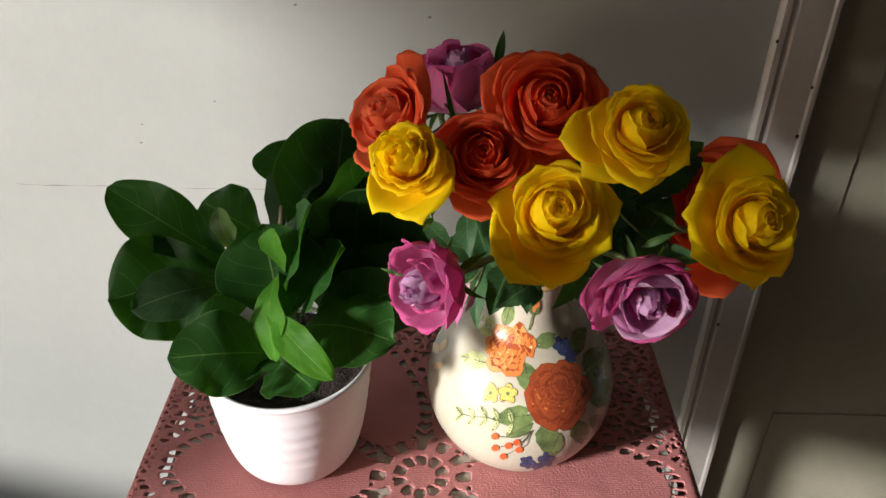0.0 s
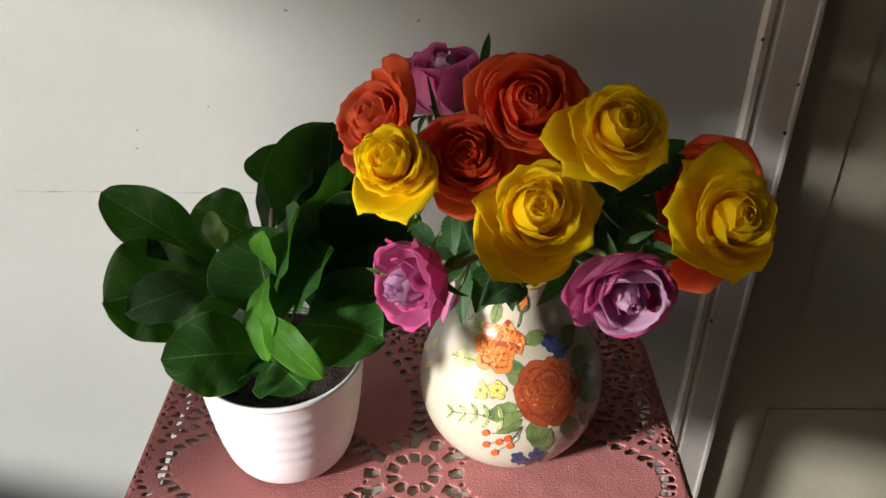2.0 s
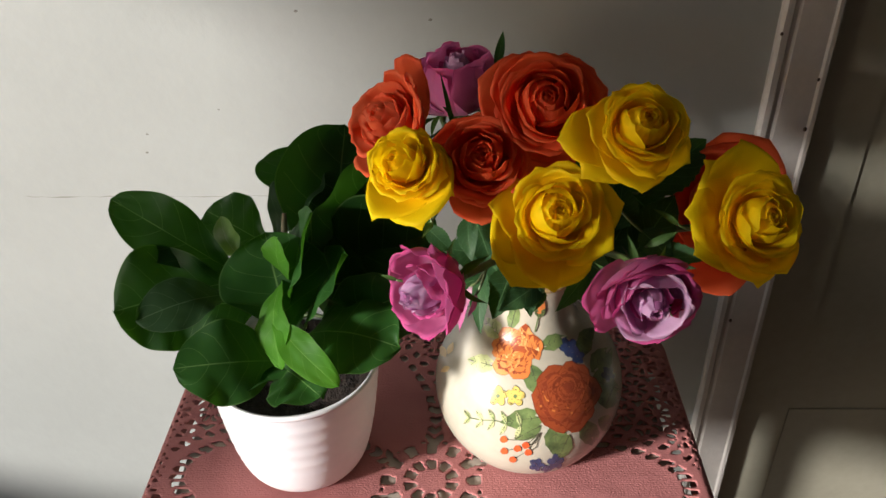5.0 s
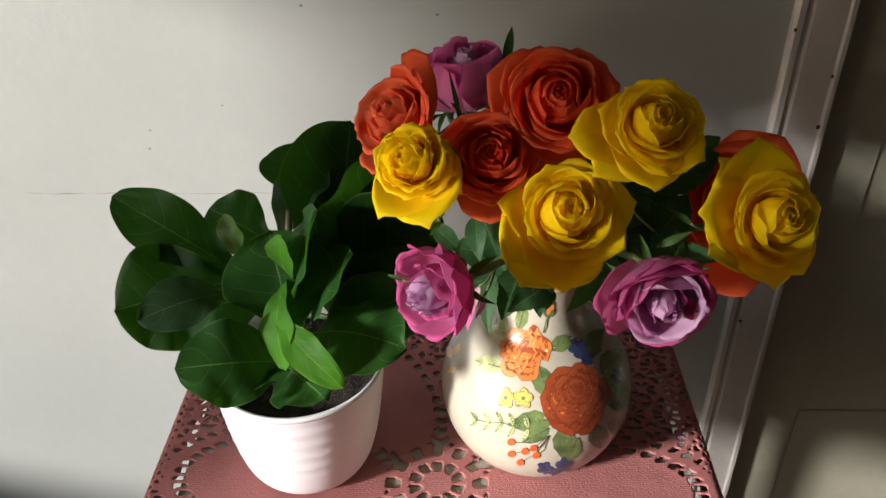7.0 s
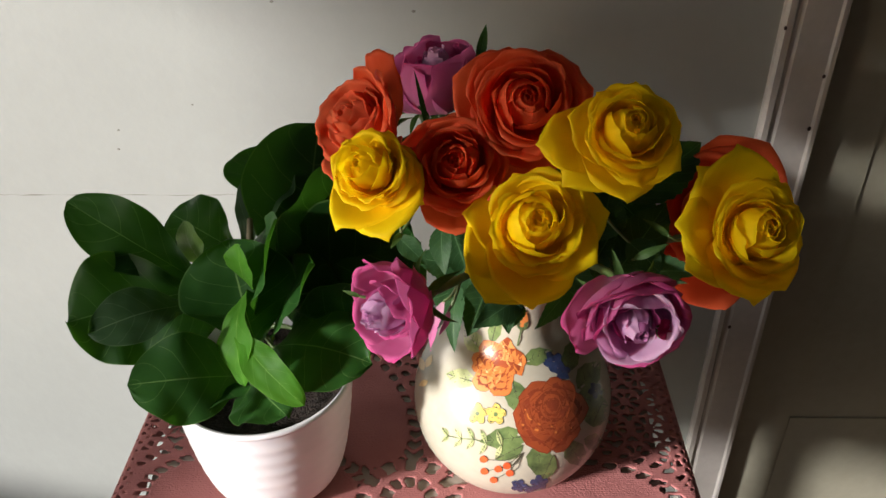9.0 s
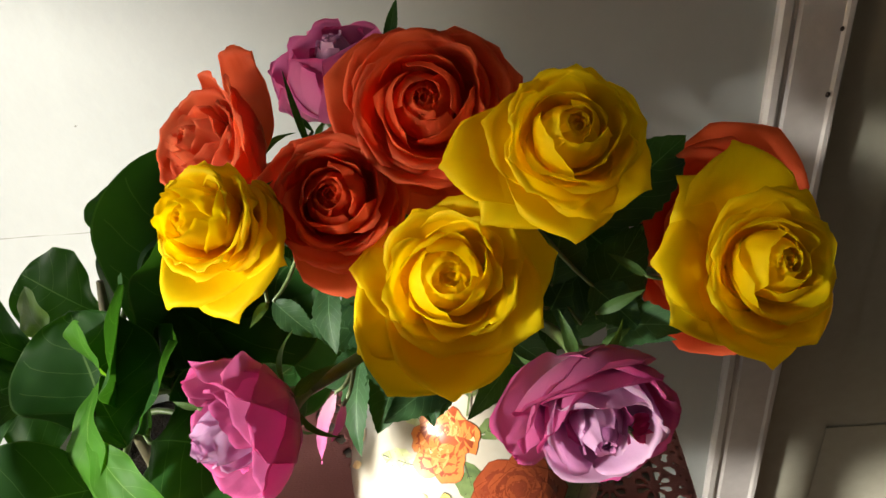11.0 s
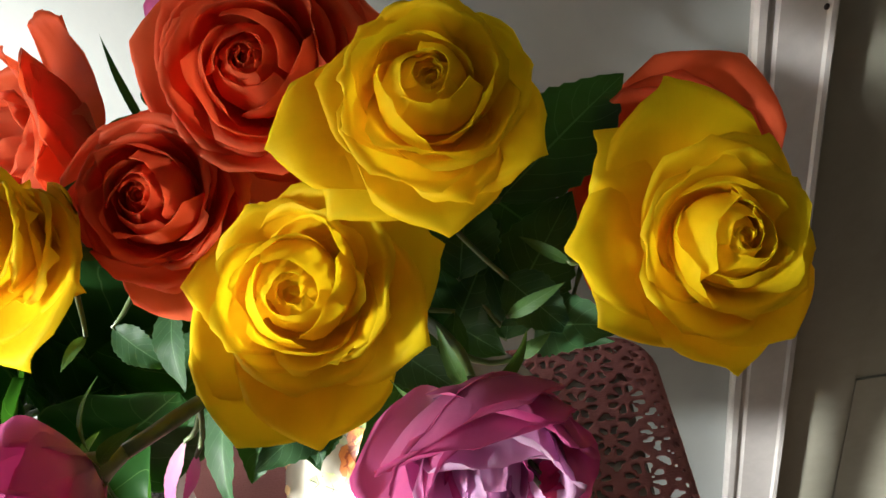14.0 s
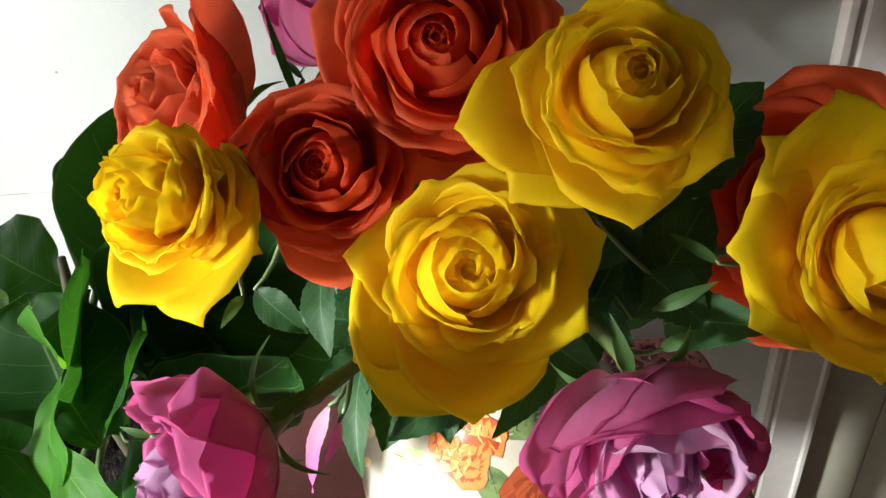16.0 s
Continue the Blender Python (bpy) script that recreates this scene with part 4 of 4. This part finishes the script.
def rose(label, centre, lean, outer, mat, inner_mat=None, bowl=0.030, count=24, depth=0.038, seed=1, stem_bend=0.03, mouth=(0, 0), spin=2.39996, leaves=(), curl=0.005, sepals=5, core=0.0045, rise=0.003, tips=0.30, cup=0.95, heart_mat=None):
    """A cut rose: centre of its spiral, lean of its axis (side, up), outer petals as (angle, reach, width, height)."""
    rnd = random.Random(seed)
    centre = Vector(centre)
    axis = (TOWARD + SIDE * lean[0] + RISE * lean[1]).normalized()
    ex = (SIDE - axis * SIDE.dot(axis)).normalized()
    ey = axis.cross(ex)
    fm = Matrix.Translation(centre) @ Matrix(((ex.x, ey.x, axis.x, 0), (ex.y, ey.y, axis.y, 0), (ex.z, ey.z, axis.z, 0), (0, 0, 0, 1)))
    foot = Vector((MOUTH.x + mouth[0] * 1.2, MOUTH.y + mouth[1] * 1.2, TOP + 0.016))
    root = thing("rose", foot, label, "rose", "cut roses in the vase")
    inner_mat = inner_mat or mat
    for k in range(count):
        t = k / (count - 1)
        reach = mix(core, bowl, t ** 1.15)
        tip_z = mix(0.002, rise, smooth01(0.0, 0.30, t)) - 0.012 * smooth01(0.35, 1.0, t)
        open_ = mix(0.0, min(cup, 0.90), smooth01(0.10, 0.95, t))
        half = mix(1.9, 1.12, t ** 0.6) * rnd.uniform(0.92, 1.08)
        vs, fs, uv = petal_mesh(fm, reach, tip_z + rnd.uniform(-0.0012, 0.0012), open_, half, depth * mix(0.45, 0.95, t), k * spin + rnd.uniform(-0.25, 0.25) + seed,
                                spiral=mix(0.20, 0.09, t), seed=seed + k * 0.37, fold=mix(0.10, tips, smooth01(0.15, 0.6, t)) * rnd.uniform(0.7, 1.2),
                                strip=mix(0.0012, curl, smooth01(0.1, 0.7, t)) * rnd.uniform(0.7, 1.25), curl=mix(1.0, 1.7, t), flat=mix(1.0, 1.12, t))
        mesh_part("petal", vs, fs, (heart_mat or inner_mat) if t < 0.36 else inner_mat if t < 0.72 else mat, root, uvs=uv)
    # tightly furled heart
    verts, faces = [], []
    for i in range(13):
        v = i / 12
        for k in range(20):
            a = 2 * math.pi * k / 20
            groove = 1 + 0.16 * math.sin(3 * a + 7 * v + seed)
            r = core * 1.25 * math.sin(math.pi * min(1, 0.12 + 0.88 * v)) ** 0.7 * groove * (1 - 0.25 * v)
            verts.append(fm @ Vector((r * math.cos(a), r * math.sin(a), mix(-0.020, 0.0015, v) + 0.0008 * math.sin(2 * a + seed))))
    for i in range(12):
        for k in range(20):
            j = (k + 1) % 20
            faces.append((i * 20 + k, i * 20 + j, (i + 1) * 20 + j, (i + 1) * 20 + k))
    faces.append(tuple(12 * 20 + k for k in range(20)))
    mesh_part("bud_heart", verts, faces, heart_mat or inner_mat, root, uvs=[(0.5, 0.7)] * len(verts))
    for k, o in enumerate(outer):
        ang, reach, wid = o[0], o[1], o[2]
        tz = o[3] if len(o) > 3 else -0.016
        om = o[4] if len(o) > 4 else mat
        vs, fs, uv = petal_mesh(fm, reach * 1.06, tz, cup, radians(wid * 1.25), depth, radians(ang), spiral=rnd.uniform(-0.05, 0.05), seed=seed * 3 + k * 1.7, rows=16, cols=20,
                                fold=tips * rnd.uniform(1.2, 1.8), strip=curl * rnd.uniform(0.9, 1.4), curl=rnd.uniform(1.8, 2.5), flat=1.5)
        mesh_part("petal", vs, fs, om, root, uvs=uv)
    # receptacle and sepals
    neck = fm @ Vector((0, 0, -depth - 0.004))
    pts = [fm @ Vector((0, 0, -depth + 0.006)), fm @ Vector((0, 0, -depth)), neck, fm @ Vector((0, 0, -depth - 0.010))]
    vs, fs = tube(pts, [0.006, 0.0065, 0.0045, 0.0026], 10)
    mesh_part("rose_hip", vs, fs, M_STEM, root)
    for k in range(sepals):
        a = 2 * math.pi * k / max(1, sepals) + seed
        b = fm @ Vector((0.005 * math.cos(a), 0.005 * math.sin(a), -depth - 0.001))
        t = fm @ Vector((0.026 * math.cos(a), 0.026 * math.sin(a), -depth - rnd.uniform(0.004, 0.016)))
        vs, fs, uv = leaf_mesh(b, t, 0.006, axis, droop=0.15, fold=0.4, wave=0.1, kind="rose", seed=seed + k, rows=8, cols=4)
        mesh_part("sepal", vs, fs, M_SEPAL, root, uvs=uv)
    # stem, down through the mouth to the bottom of the vase
    m = MOUTH + Vector((mouth[0], mouth[1], 0.0))
    start = fm @ Vector((0, 0, -depth - 0.009))
    c1 = start - axis * stem_bend
    c2 = m + (m - foot).normalized() * 0.035
    pts = [Vector(bezier((start, c1, c2, m), k / 12)) for k in range(13)] + [m.lerp(foot, k / 4) for k in range(1, 5)]
    vs, fs = tube(pts, [0.0027 + 0.0004 * (k % 4 == 2) for k in range(len(pts))], 8)
    mesh_part("stem", vs, fs, M_STEM, root)
    for i, (b, t, w, nrm, mt) in enumerate(leaves):
        kind = "rose"
        vs, fs, uv = leaf_mesh(b, t, w, nrm, droop=0.10, fold=0.22, wave=0.12, kind=kind, seed=seed * 5 + i, rows=22, cols=8)
        mesh_part("leaf", vs, fs, mt, root, uvs=uv)
        near = min(pts[:13], key=lambda p: (p - Vector(b)).length)
        sp = [near.lerp(Vector(b), k / 4) + Vector((0, 0, -0.004 * math.sin(math.pi * k / 4))) for k in range(5)] + [Vector(b).lerp(Vector(t), 0.08)]
        vs, fs = tube(sp, [0.0013, 0.0012, 0.0011, 0.0010, 0.0009, 0.0006], 6)
        mesh_part("leaf_stalk", vs, fs, M_STEM, root)
    return root


# the cut roses, front ones first
rose('large open yellow rose with pointed petals amid the bunch', (0.113, 0.49, 0.985), (0.02, 0.05),
     [(9, 0.0448, 42, -0.022), (50, 0.0332, 44, -0.022), (111, 0.0301, 44, -0.018), (171, 0.0407, 42, -0.022), (-145, 0.0474, 40, -0.018), (-122, 0.0531, 34, -0.014), (-92, 0.0487, 34, -0.012), (-34, 0.042, 42, -0.016)],
     M_YELLOW, tips=0.42, curl=0.006, bowl=0.035, count=21, core=0.006, seed=3, mouth=(0.0, -0.012), leaves=[
    ((0.068, 0.543, 0.911), (0.035, 0.539, 0.922), 0.0271, (0.0, -0.75, 0.66), M_ROSELEAF),
    ((0.072, 0.527, 0.906), (0.043, 0.513, 0.903), 0.0242, (0.0, -0.75, 0.66), M_ROSELEAF),
    ((0.061, 0.559, 0.933), (0.075, 0.528, 0.906), 0.0287, (0.0, -0.75, 0.66), M_ROSELEAF),
    ((0.131, 0.53, 0.908), (0.146, 0.506, 0.891), 0.0226, (0.0, -0.75, 0.66), M_ROSELEAF),
    ((0.087, 0.514, 0.921), (0.072, 0.486, 0.896), 0.0290, (0.0, -0.75, 0.66), M_ROSELEAF),
    ((0.097, 0.516, 0.914), (0.099, 0.486, 0.899), 0.0251, (0.0, -0.75, 0.66), M_ROSELEAF),
    ((0.109, 0.509, 0.913), (0.076, 0.484, 0.905), 0.0241, (0.0, -0.75, 0.66), M_ROSELEAF),
    ((0.104, 0.507, 0.91), (0.098, 0.487, 0.9), 0.0195, (0.0, -0.75, 0.66), M_ROSELEAF),
    ((0.066, 0.513, 0.92), (0.063, 0.478, 0.889), 0.0172, (-0.4, -0.7, 0.5), M_ROSELEAF),
    ((0.141, 0.514, 0.921), (0.116, 0.48, 0.908), 0.0178, (0.3, -0.7, 0.5), M_ROSELEAF),
    ((0.158, 0.524, 0.934), (0.145, 0.491, 0.913), 0.0156, (0.5, -0.7, 0.4), M_ROSELEAF),
])
rose('open yellow rose with a loosened outer petal', (0.168, 0.505, 1.043), (0.16, 0.16),
     [(79, 0.0275, 42, -0.012), (31, 0.0266, 42, -0.014), (-32, 0.0363, 38, -0.016), (-89, 0.0388, 36, -0.02), (-75, 0.0318, 28, -0.016), (-138, 0.0421, 34, -0.032), (-173, 0.0468, 24, -0.03), (163, 0.0312, 42, -0.024), (125, 0.0264, 38, -0.014)],
     M_YELLOW, tips=0.42, curl=0.006, bowl=0.031, count=19, seed=7, mouth=(0.012, 0.004), leaves=[
    ((0.180, 0.560, 0.955), (0.2394, 0.604, 0.978), 0.0420, (0.0, -0.75, 0.66), M_ROSELEAF),
    ((0.174, 0.527, 0.92), (0.21, 0.563, 0.953), 0.0364, (0.0, -0.75, 0.66), M_ROSELEAF),
    ((0.151, 0.53, 0.908), (0.18, 0.559, 0.948), 0.0346, (0.0, -0.75, 0.66), M_ROSELEAF),
    ((0.179, 0.53, 0.942), (0.2, 0.509, 0.929), 0.0235, (0.0, -0.75, 0.66), M_ROSELEAF),
    ((0.163, 0.588, 0.954), (0.207, 0.555, 0.925), 0.0459, (0.0, -0.75, 0.66), M_ROSELEAF),
    ((0.174, 0.552, 0.886), (0.194, 0.597, 0.949), 0.0470, (0.0, -0.75, 0.66), M_ROSELEAF),
    ((0.145, 0.548, 0.916), (0.174, 0.52, 0.911), 0.0326, (0.0, -0.75, 0.66), M_ROSELEAF),
    ((0.108, 0.587, 0.954), (0.15, 0.595, 0.964), 0.0294, (0.0, -0.75, 0.66), M_ROSELEAF),
    ((0.167, 0.542, 0.924), (0.132, 0.572, 0.949), 0.0370, (0.0, -0.75, 0.66), M_ROSELEAF),
    ((0.161, 0.538, 0.937), (0.17, 0.564, 0.964), 0.0322, (0.0, -0.75, 0.66), M_ROSELEAF),
    ((0.128, 0.521, 0.93), (0.16, 0.491, 0.923), 0.0233, (0.0, -0.75, 0.66), M_ROSELEAF),
])
rose('yellow rose lit by the sun at the edge of the bunch', (0.0065, 0.5, 1.017), (-0.38, 0.12),
     [(87, 0.0235, 48, -0.012), (14, 0.0225, 50, -0.016), (-16, 0.0270, 48, -0.02), (-35, 0.0330, 44, -0.026), (-76, 0.0400, 44, -0.018), (-125, 0.0380, 46, -0.016), (159, 0.0260, 46, -0.014)],
     M_YELLOW, tips=0.42, curl=0.006, bowl=0.025, count=20, seed=11, mouth=(-0.014, -0.004), core=0.0035, leaves=[
    ((0.062, 0.547, 0.916), (0.085, 0.514, 0.904), 0.0285, (0.0, -0.75, 0.66), M_ROSELEAF),
    ((0.025, 0.531, 0.945), (0.045, 0.52, 0.929), 0.0158, (0.0, -0.75, 0.66), M_ROSELEAF),
    ((0.055, 0.527, 0.957), (0.057, 0.5, 0.936), 0.0177, (-0.3, -0.8, 0.4), M_ROSELEAF),
    ((0.03, 0.507, 0.964), (0.024, 0.493, 0.962), 0.0052, (0.0, -0.75, 0.66), M_SEPAL),
])
rose('wide yellow rose leaning out of the bunch', (0.255, 0.495, 0.976), (0.24, 0.02),
     [(-8, 0.0264, 44, -0.014), (54, 0.0345, 42, -0.014), (100, 0.0511, 36, -0.018), (131, 0.0475, 38, -0.024), (177, 0.0461, 40, -0.022), (-150, 0.0438, 40, -0.026), (-90, 0.0422, 40, -0.016), (-62, 0.0381, 38, -0.012)],
     M_YELLOW, tips=0.42, curl=0.006, bowl=0.034, count=20, seed=15, mouth=(0.02, -0.006), leaves=[
    ((0.187, 0.5285, 0.914), (0.218, 0.495, 0.944), 0.0270, (0.0, -0.6, 0.8), M_ROSELEAF),
    ((0.178, 0.507, 0.944), (0.199, 0.505, 0.958), 0.0064, (0.0, -0.75, 0.66), M_SEPAL),
    ((0.203, 0.52, 0.953), (0.186, 0.531, 0.96), 0.0050, (0.0, -0.75, 0.66), M_SEPAL),
    ((0.195, 0.516, 0.922), (0.214, 0.502, 0.929), 0.0078, (0.0, -0.75, 0.66), M_ROSELEAF),
])
rose('orange-red rose behind the wide yellow one', (0.250, 0.558, 0.946), (0.15, 0.1),
     [(54, 0.064, 32, -0.014), (78, 0.0489, 34, -0.008), (105, 0.0440, 42, -0.008), (142, 0.0394, 42, -0.014), (173, 0.0364, 42, -0.014), (-134, 0.0360, 40, -0.020), (-86, 0.0510, 36, -0.048), (-69, 0.062, 34, -0.052), (-39, 0.0508, 40, -0.024), (0, 0.0475, 40, -0.016), (36, 0.0486, 40, -0.014)],
     M_ORANGE, tips=0.24, bowl=0.028, count=10, seed=19, mouth=(0.02, 0.01), depth=0.034, stem_bend=0.03, leaves=[])
rose('large open orange-red rose at the top of the bunch', (0.108, 0.543, 1.04), (0.0, 0.03),
     [(158, 0.0462, 38, -0.02), (137, 0.039, 36, -0.018), (107, 0.0302, 38, -0.018), (67, 0.0331, 38, -0.016), (36, 0.0387, 36, -0.018), (14, 0.041, 36, -0.02), (-28, 0.0334, 38, -0.016), (-83, 0.0321, 40, -0.014), (-133, 0.0287, 38, -0.012), (-93, 0.0465, 36, -0.04), (-70, 0.0379, 40, -0.034), (-178, 0.0342, 40, -0.026)],
     M_ORANGE, tips=0.24, bowl=0.038, count=23, seed=23, mouth=(0.004, 0.01), leaves=[
    ((0.080, 0.690, 0.995), (0.087, 0.7236, 1.020), 0.0090, (0.0, -0.75, 0.66), M_ROSELEAF),
    ((0.087, 0.573, 0.943), (0.124, 0.588, 0.972), 0.0395, (0.0, -0.75, 0.66), M_ROSELEAF),
    ((0.111, 0.572, 0.949), (0.132, 0.586, 0.969), 0.0331, (0.0, -0.75, 0.66), M_ROSELEAF),
    ((0.124, 0.553, 0.974), (0.109, 0.568, 0.979), 0.0199, (0.0, -0.75, 0.66), M_ROSELEAF),
])
rose('orange-red rose with a tight spiral of petals', (0.064, 0.523, 1.008), (0.0, 0.06),
     [(159, 0.0345, 36, -0.016), (126, 0.0324, 38, -0.02), (94, 0.0343, 36, -0.03), (49, 0.0296, 36, -0.018), (0, 0.031, 36, -0.014), (-43, 0.0301, 36, -0.014), (-88, 0.0306, 36, -0.016), (-91, 0.0412, 30, -0.026), (-127, 0.029, 36, -0.016), (-170, 0.0287, 36, -0.016), (-36, 0.0239, 36, -0.026)],
     M_ORANGE, tips=0.24, bowl=0.030, count=22, seed=29, mouth=(-0.006, 0.002), leaves=[])
rose('orange rose opening sideways out of the bunch, sun painted into its coral petals', (-0.0116, 0.5775, 1.012), (-0.62, 0.3),
     [(95, 0.025, 50, -0.004), (150, 0.025, 48, -0.004), (205, 0.026, 48, -0.006), (255, 0.027, 46, -0.008), (310, 0.028, 50, -0.006), (0, 0.029, 52, -0.002, M_ORANGE), (40, 0.031, 50, 0.004, M_ORANGE), (72, 0.0505, 15, -0.015, M_ORANGE), (15, 0.034, 40, 0.004, M_ORANGE), (238, 0.04, 34, -0.02), (262, 0.04, 32, -0.026)],
     M_ORANGE_LIT, cup=0.78, tips=0.24, bowl=0.022, count=17, seed=31, mouth=(-0.018, 0.01), core=0.003, depth=0.046, curl=0.005, leaves=[
    ((0.045, 0.592, 0.990), (0.0348, 0.6075, 1.031), 0.0042, (0.0, -0.75, 0.66), M_ROSELEAF),
    ((0.045, 0.605, 0.996), (0.036, 0.618, 0.999), 0.0033, (0.0, -0.75, 0.66), M_ROSELEAF),
])
rose('lilac-pink rose with magenta rims low in front', (0.169, 0.427, 0.951), (0.14, -0.70),
     [(80, 0.017, 74, 0.002, M_LILAC), (200, 0.018, 72, 0.001, M_LILAC), (325, 0.018, 72, 0.001, M_LILAC), (25, 0.0200, 66, 0.001, M_LILAC), (145, 0.0200, 66, 0.000), (265, 0.0215, 64, -0.001, M_LILAC), (92, 0.026, 60, 0.002), (40, 0.026, 50, -0.002), (-20, 0.0265, 48, -0.004), (-75, 0.029, 46, -0.006), (205, 0.037, 30, -0.016), (160, 0.027, 50, -0.004), (110, 0.029, 56, -0.002)],
     M_PINK, inner_mat=M_LILAC, heart_mat=M_PLUM, tips=0.2, cup=0.64, bowl=0.013, count=11, seed=37, mouth=(0.01, -0.018), curl=0.004, core=0.004, leaves=[
    ((0.179, 0.498, 0.932), (0.192, 0.499, 0.941), 0.0061, (0.0, -0.75, 0.66), M_SEPAL),
    ((0.181, 0.438, 0.943), (0.192, 0.434, 0.945), 0.0103, (0.3, -0.7, 0.5), M_BUD),
    ((0.183, 0.436, 0.94), (0.189, 0.431, 0.949), 0.0068, (0.3, -0.2, 0.8), M_BUD),
    ((0.182, 0.44, 0.945), (0.189, 0.438, 0.951), 0.0062, (0.1, -0.6, 0.8), M_BUD),
])
rose('small lilac-pink rose hanging over the cloth', (0.0180, 0.4285, 0.9605), (-1.10, -0.45),
     [(88, 0.027, 42, -0.004), (40, 0.026, 46, -0.003), (0, 0.027, 48, -0.003), (-45, 0.026, 46, -0.004), (-95, 0.025, 44, -0.004), (-140, 0.024, 42, -0.004), (172, 0.03, 30, -0.01), (130, 0.024, 42, -0.004)],
     M_PINK, inner_mat=M_LILAC, tips=0.2, cup=0.62, bowl=0.018, count=17, seed=41, mouth=(-0.016, -0.016), curl=0.003, core=0.003, leaves=[
    ((0.057, 0.486, 0.926), (0.048, 0.464, 0.903), 0.0090, (-0.5, -0.6, 0.4), M_PINK),
    ((0.06, 0.483, 0.921), (0.054, 0.469, 0.911), 0.0053, (0.5, -0.6, 0.4), M_PINK),
    ((0.009, 0.452, 0.956), (-0.002, 0.454, 0.959), 0.0031, (0.0, -0.75, 0.66), M_SEPAL),
])
rose('purple-pink rose at the back of the bunch', (0.047, 0.700, 1.004), (-0.15, 1.25),
     [(15, 0.026, 58, -0.003), (75, 0.028, 58, 0.0), (140, 0.026, 58, 0.003), (200, 0.028, 58, -0.003), (260, 0.027, 58, 0.0), (320, 0.028, 58, 0.003)],
     M_PINK, inner_mat=M_LILAC, cup=0.36, tips=0.1, bowl=0.020, count=16, seed=43, mouth=(-0.004, 0.018), curl=0.004, core=0.003, depth=0.05, leaves=[])
rose('half-hidden purple-pink rose at the back of the bunch', (0.028, 0.722, 0.985), (-0.2, 1.2),
     [(15, 0.025, 58, -0.004), (90, 0.027000000000000003, 58, -0.002), (150, 0.025, 58, 0.0), (210, 0.027000000000000003, 58, -0.004), (280, 0.025, 58, -0.002)],
     M_PINK, inner_mat=M_LILAC, cup=0.52, tips=0.1, bowl=0.018, count=12, seed=47, mouth=(-0.014, 0.018), curl=0.003, core=0.003, depth=0.042, leaves=[])
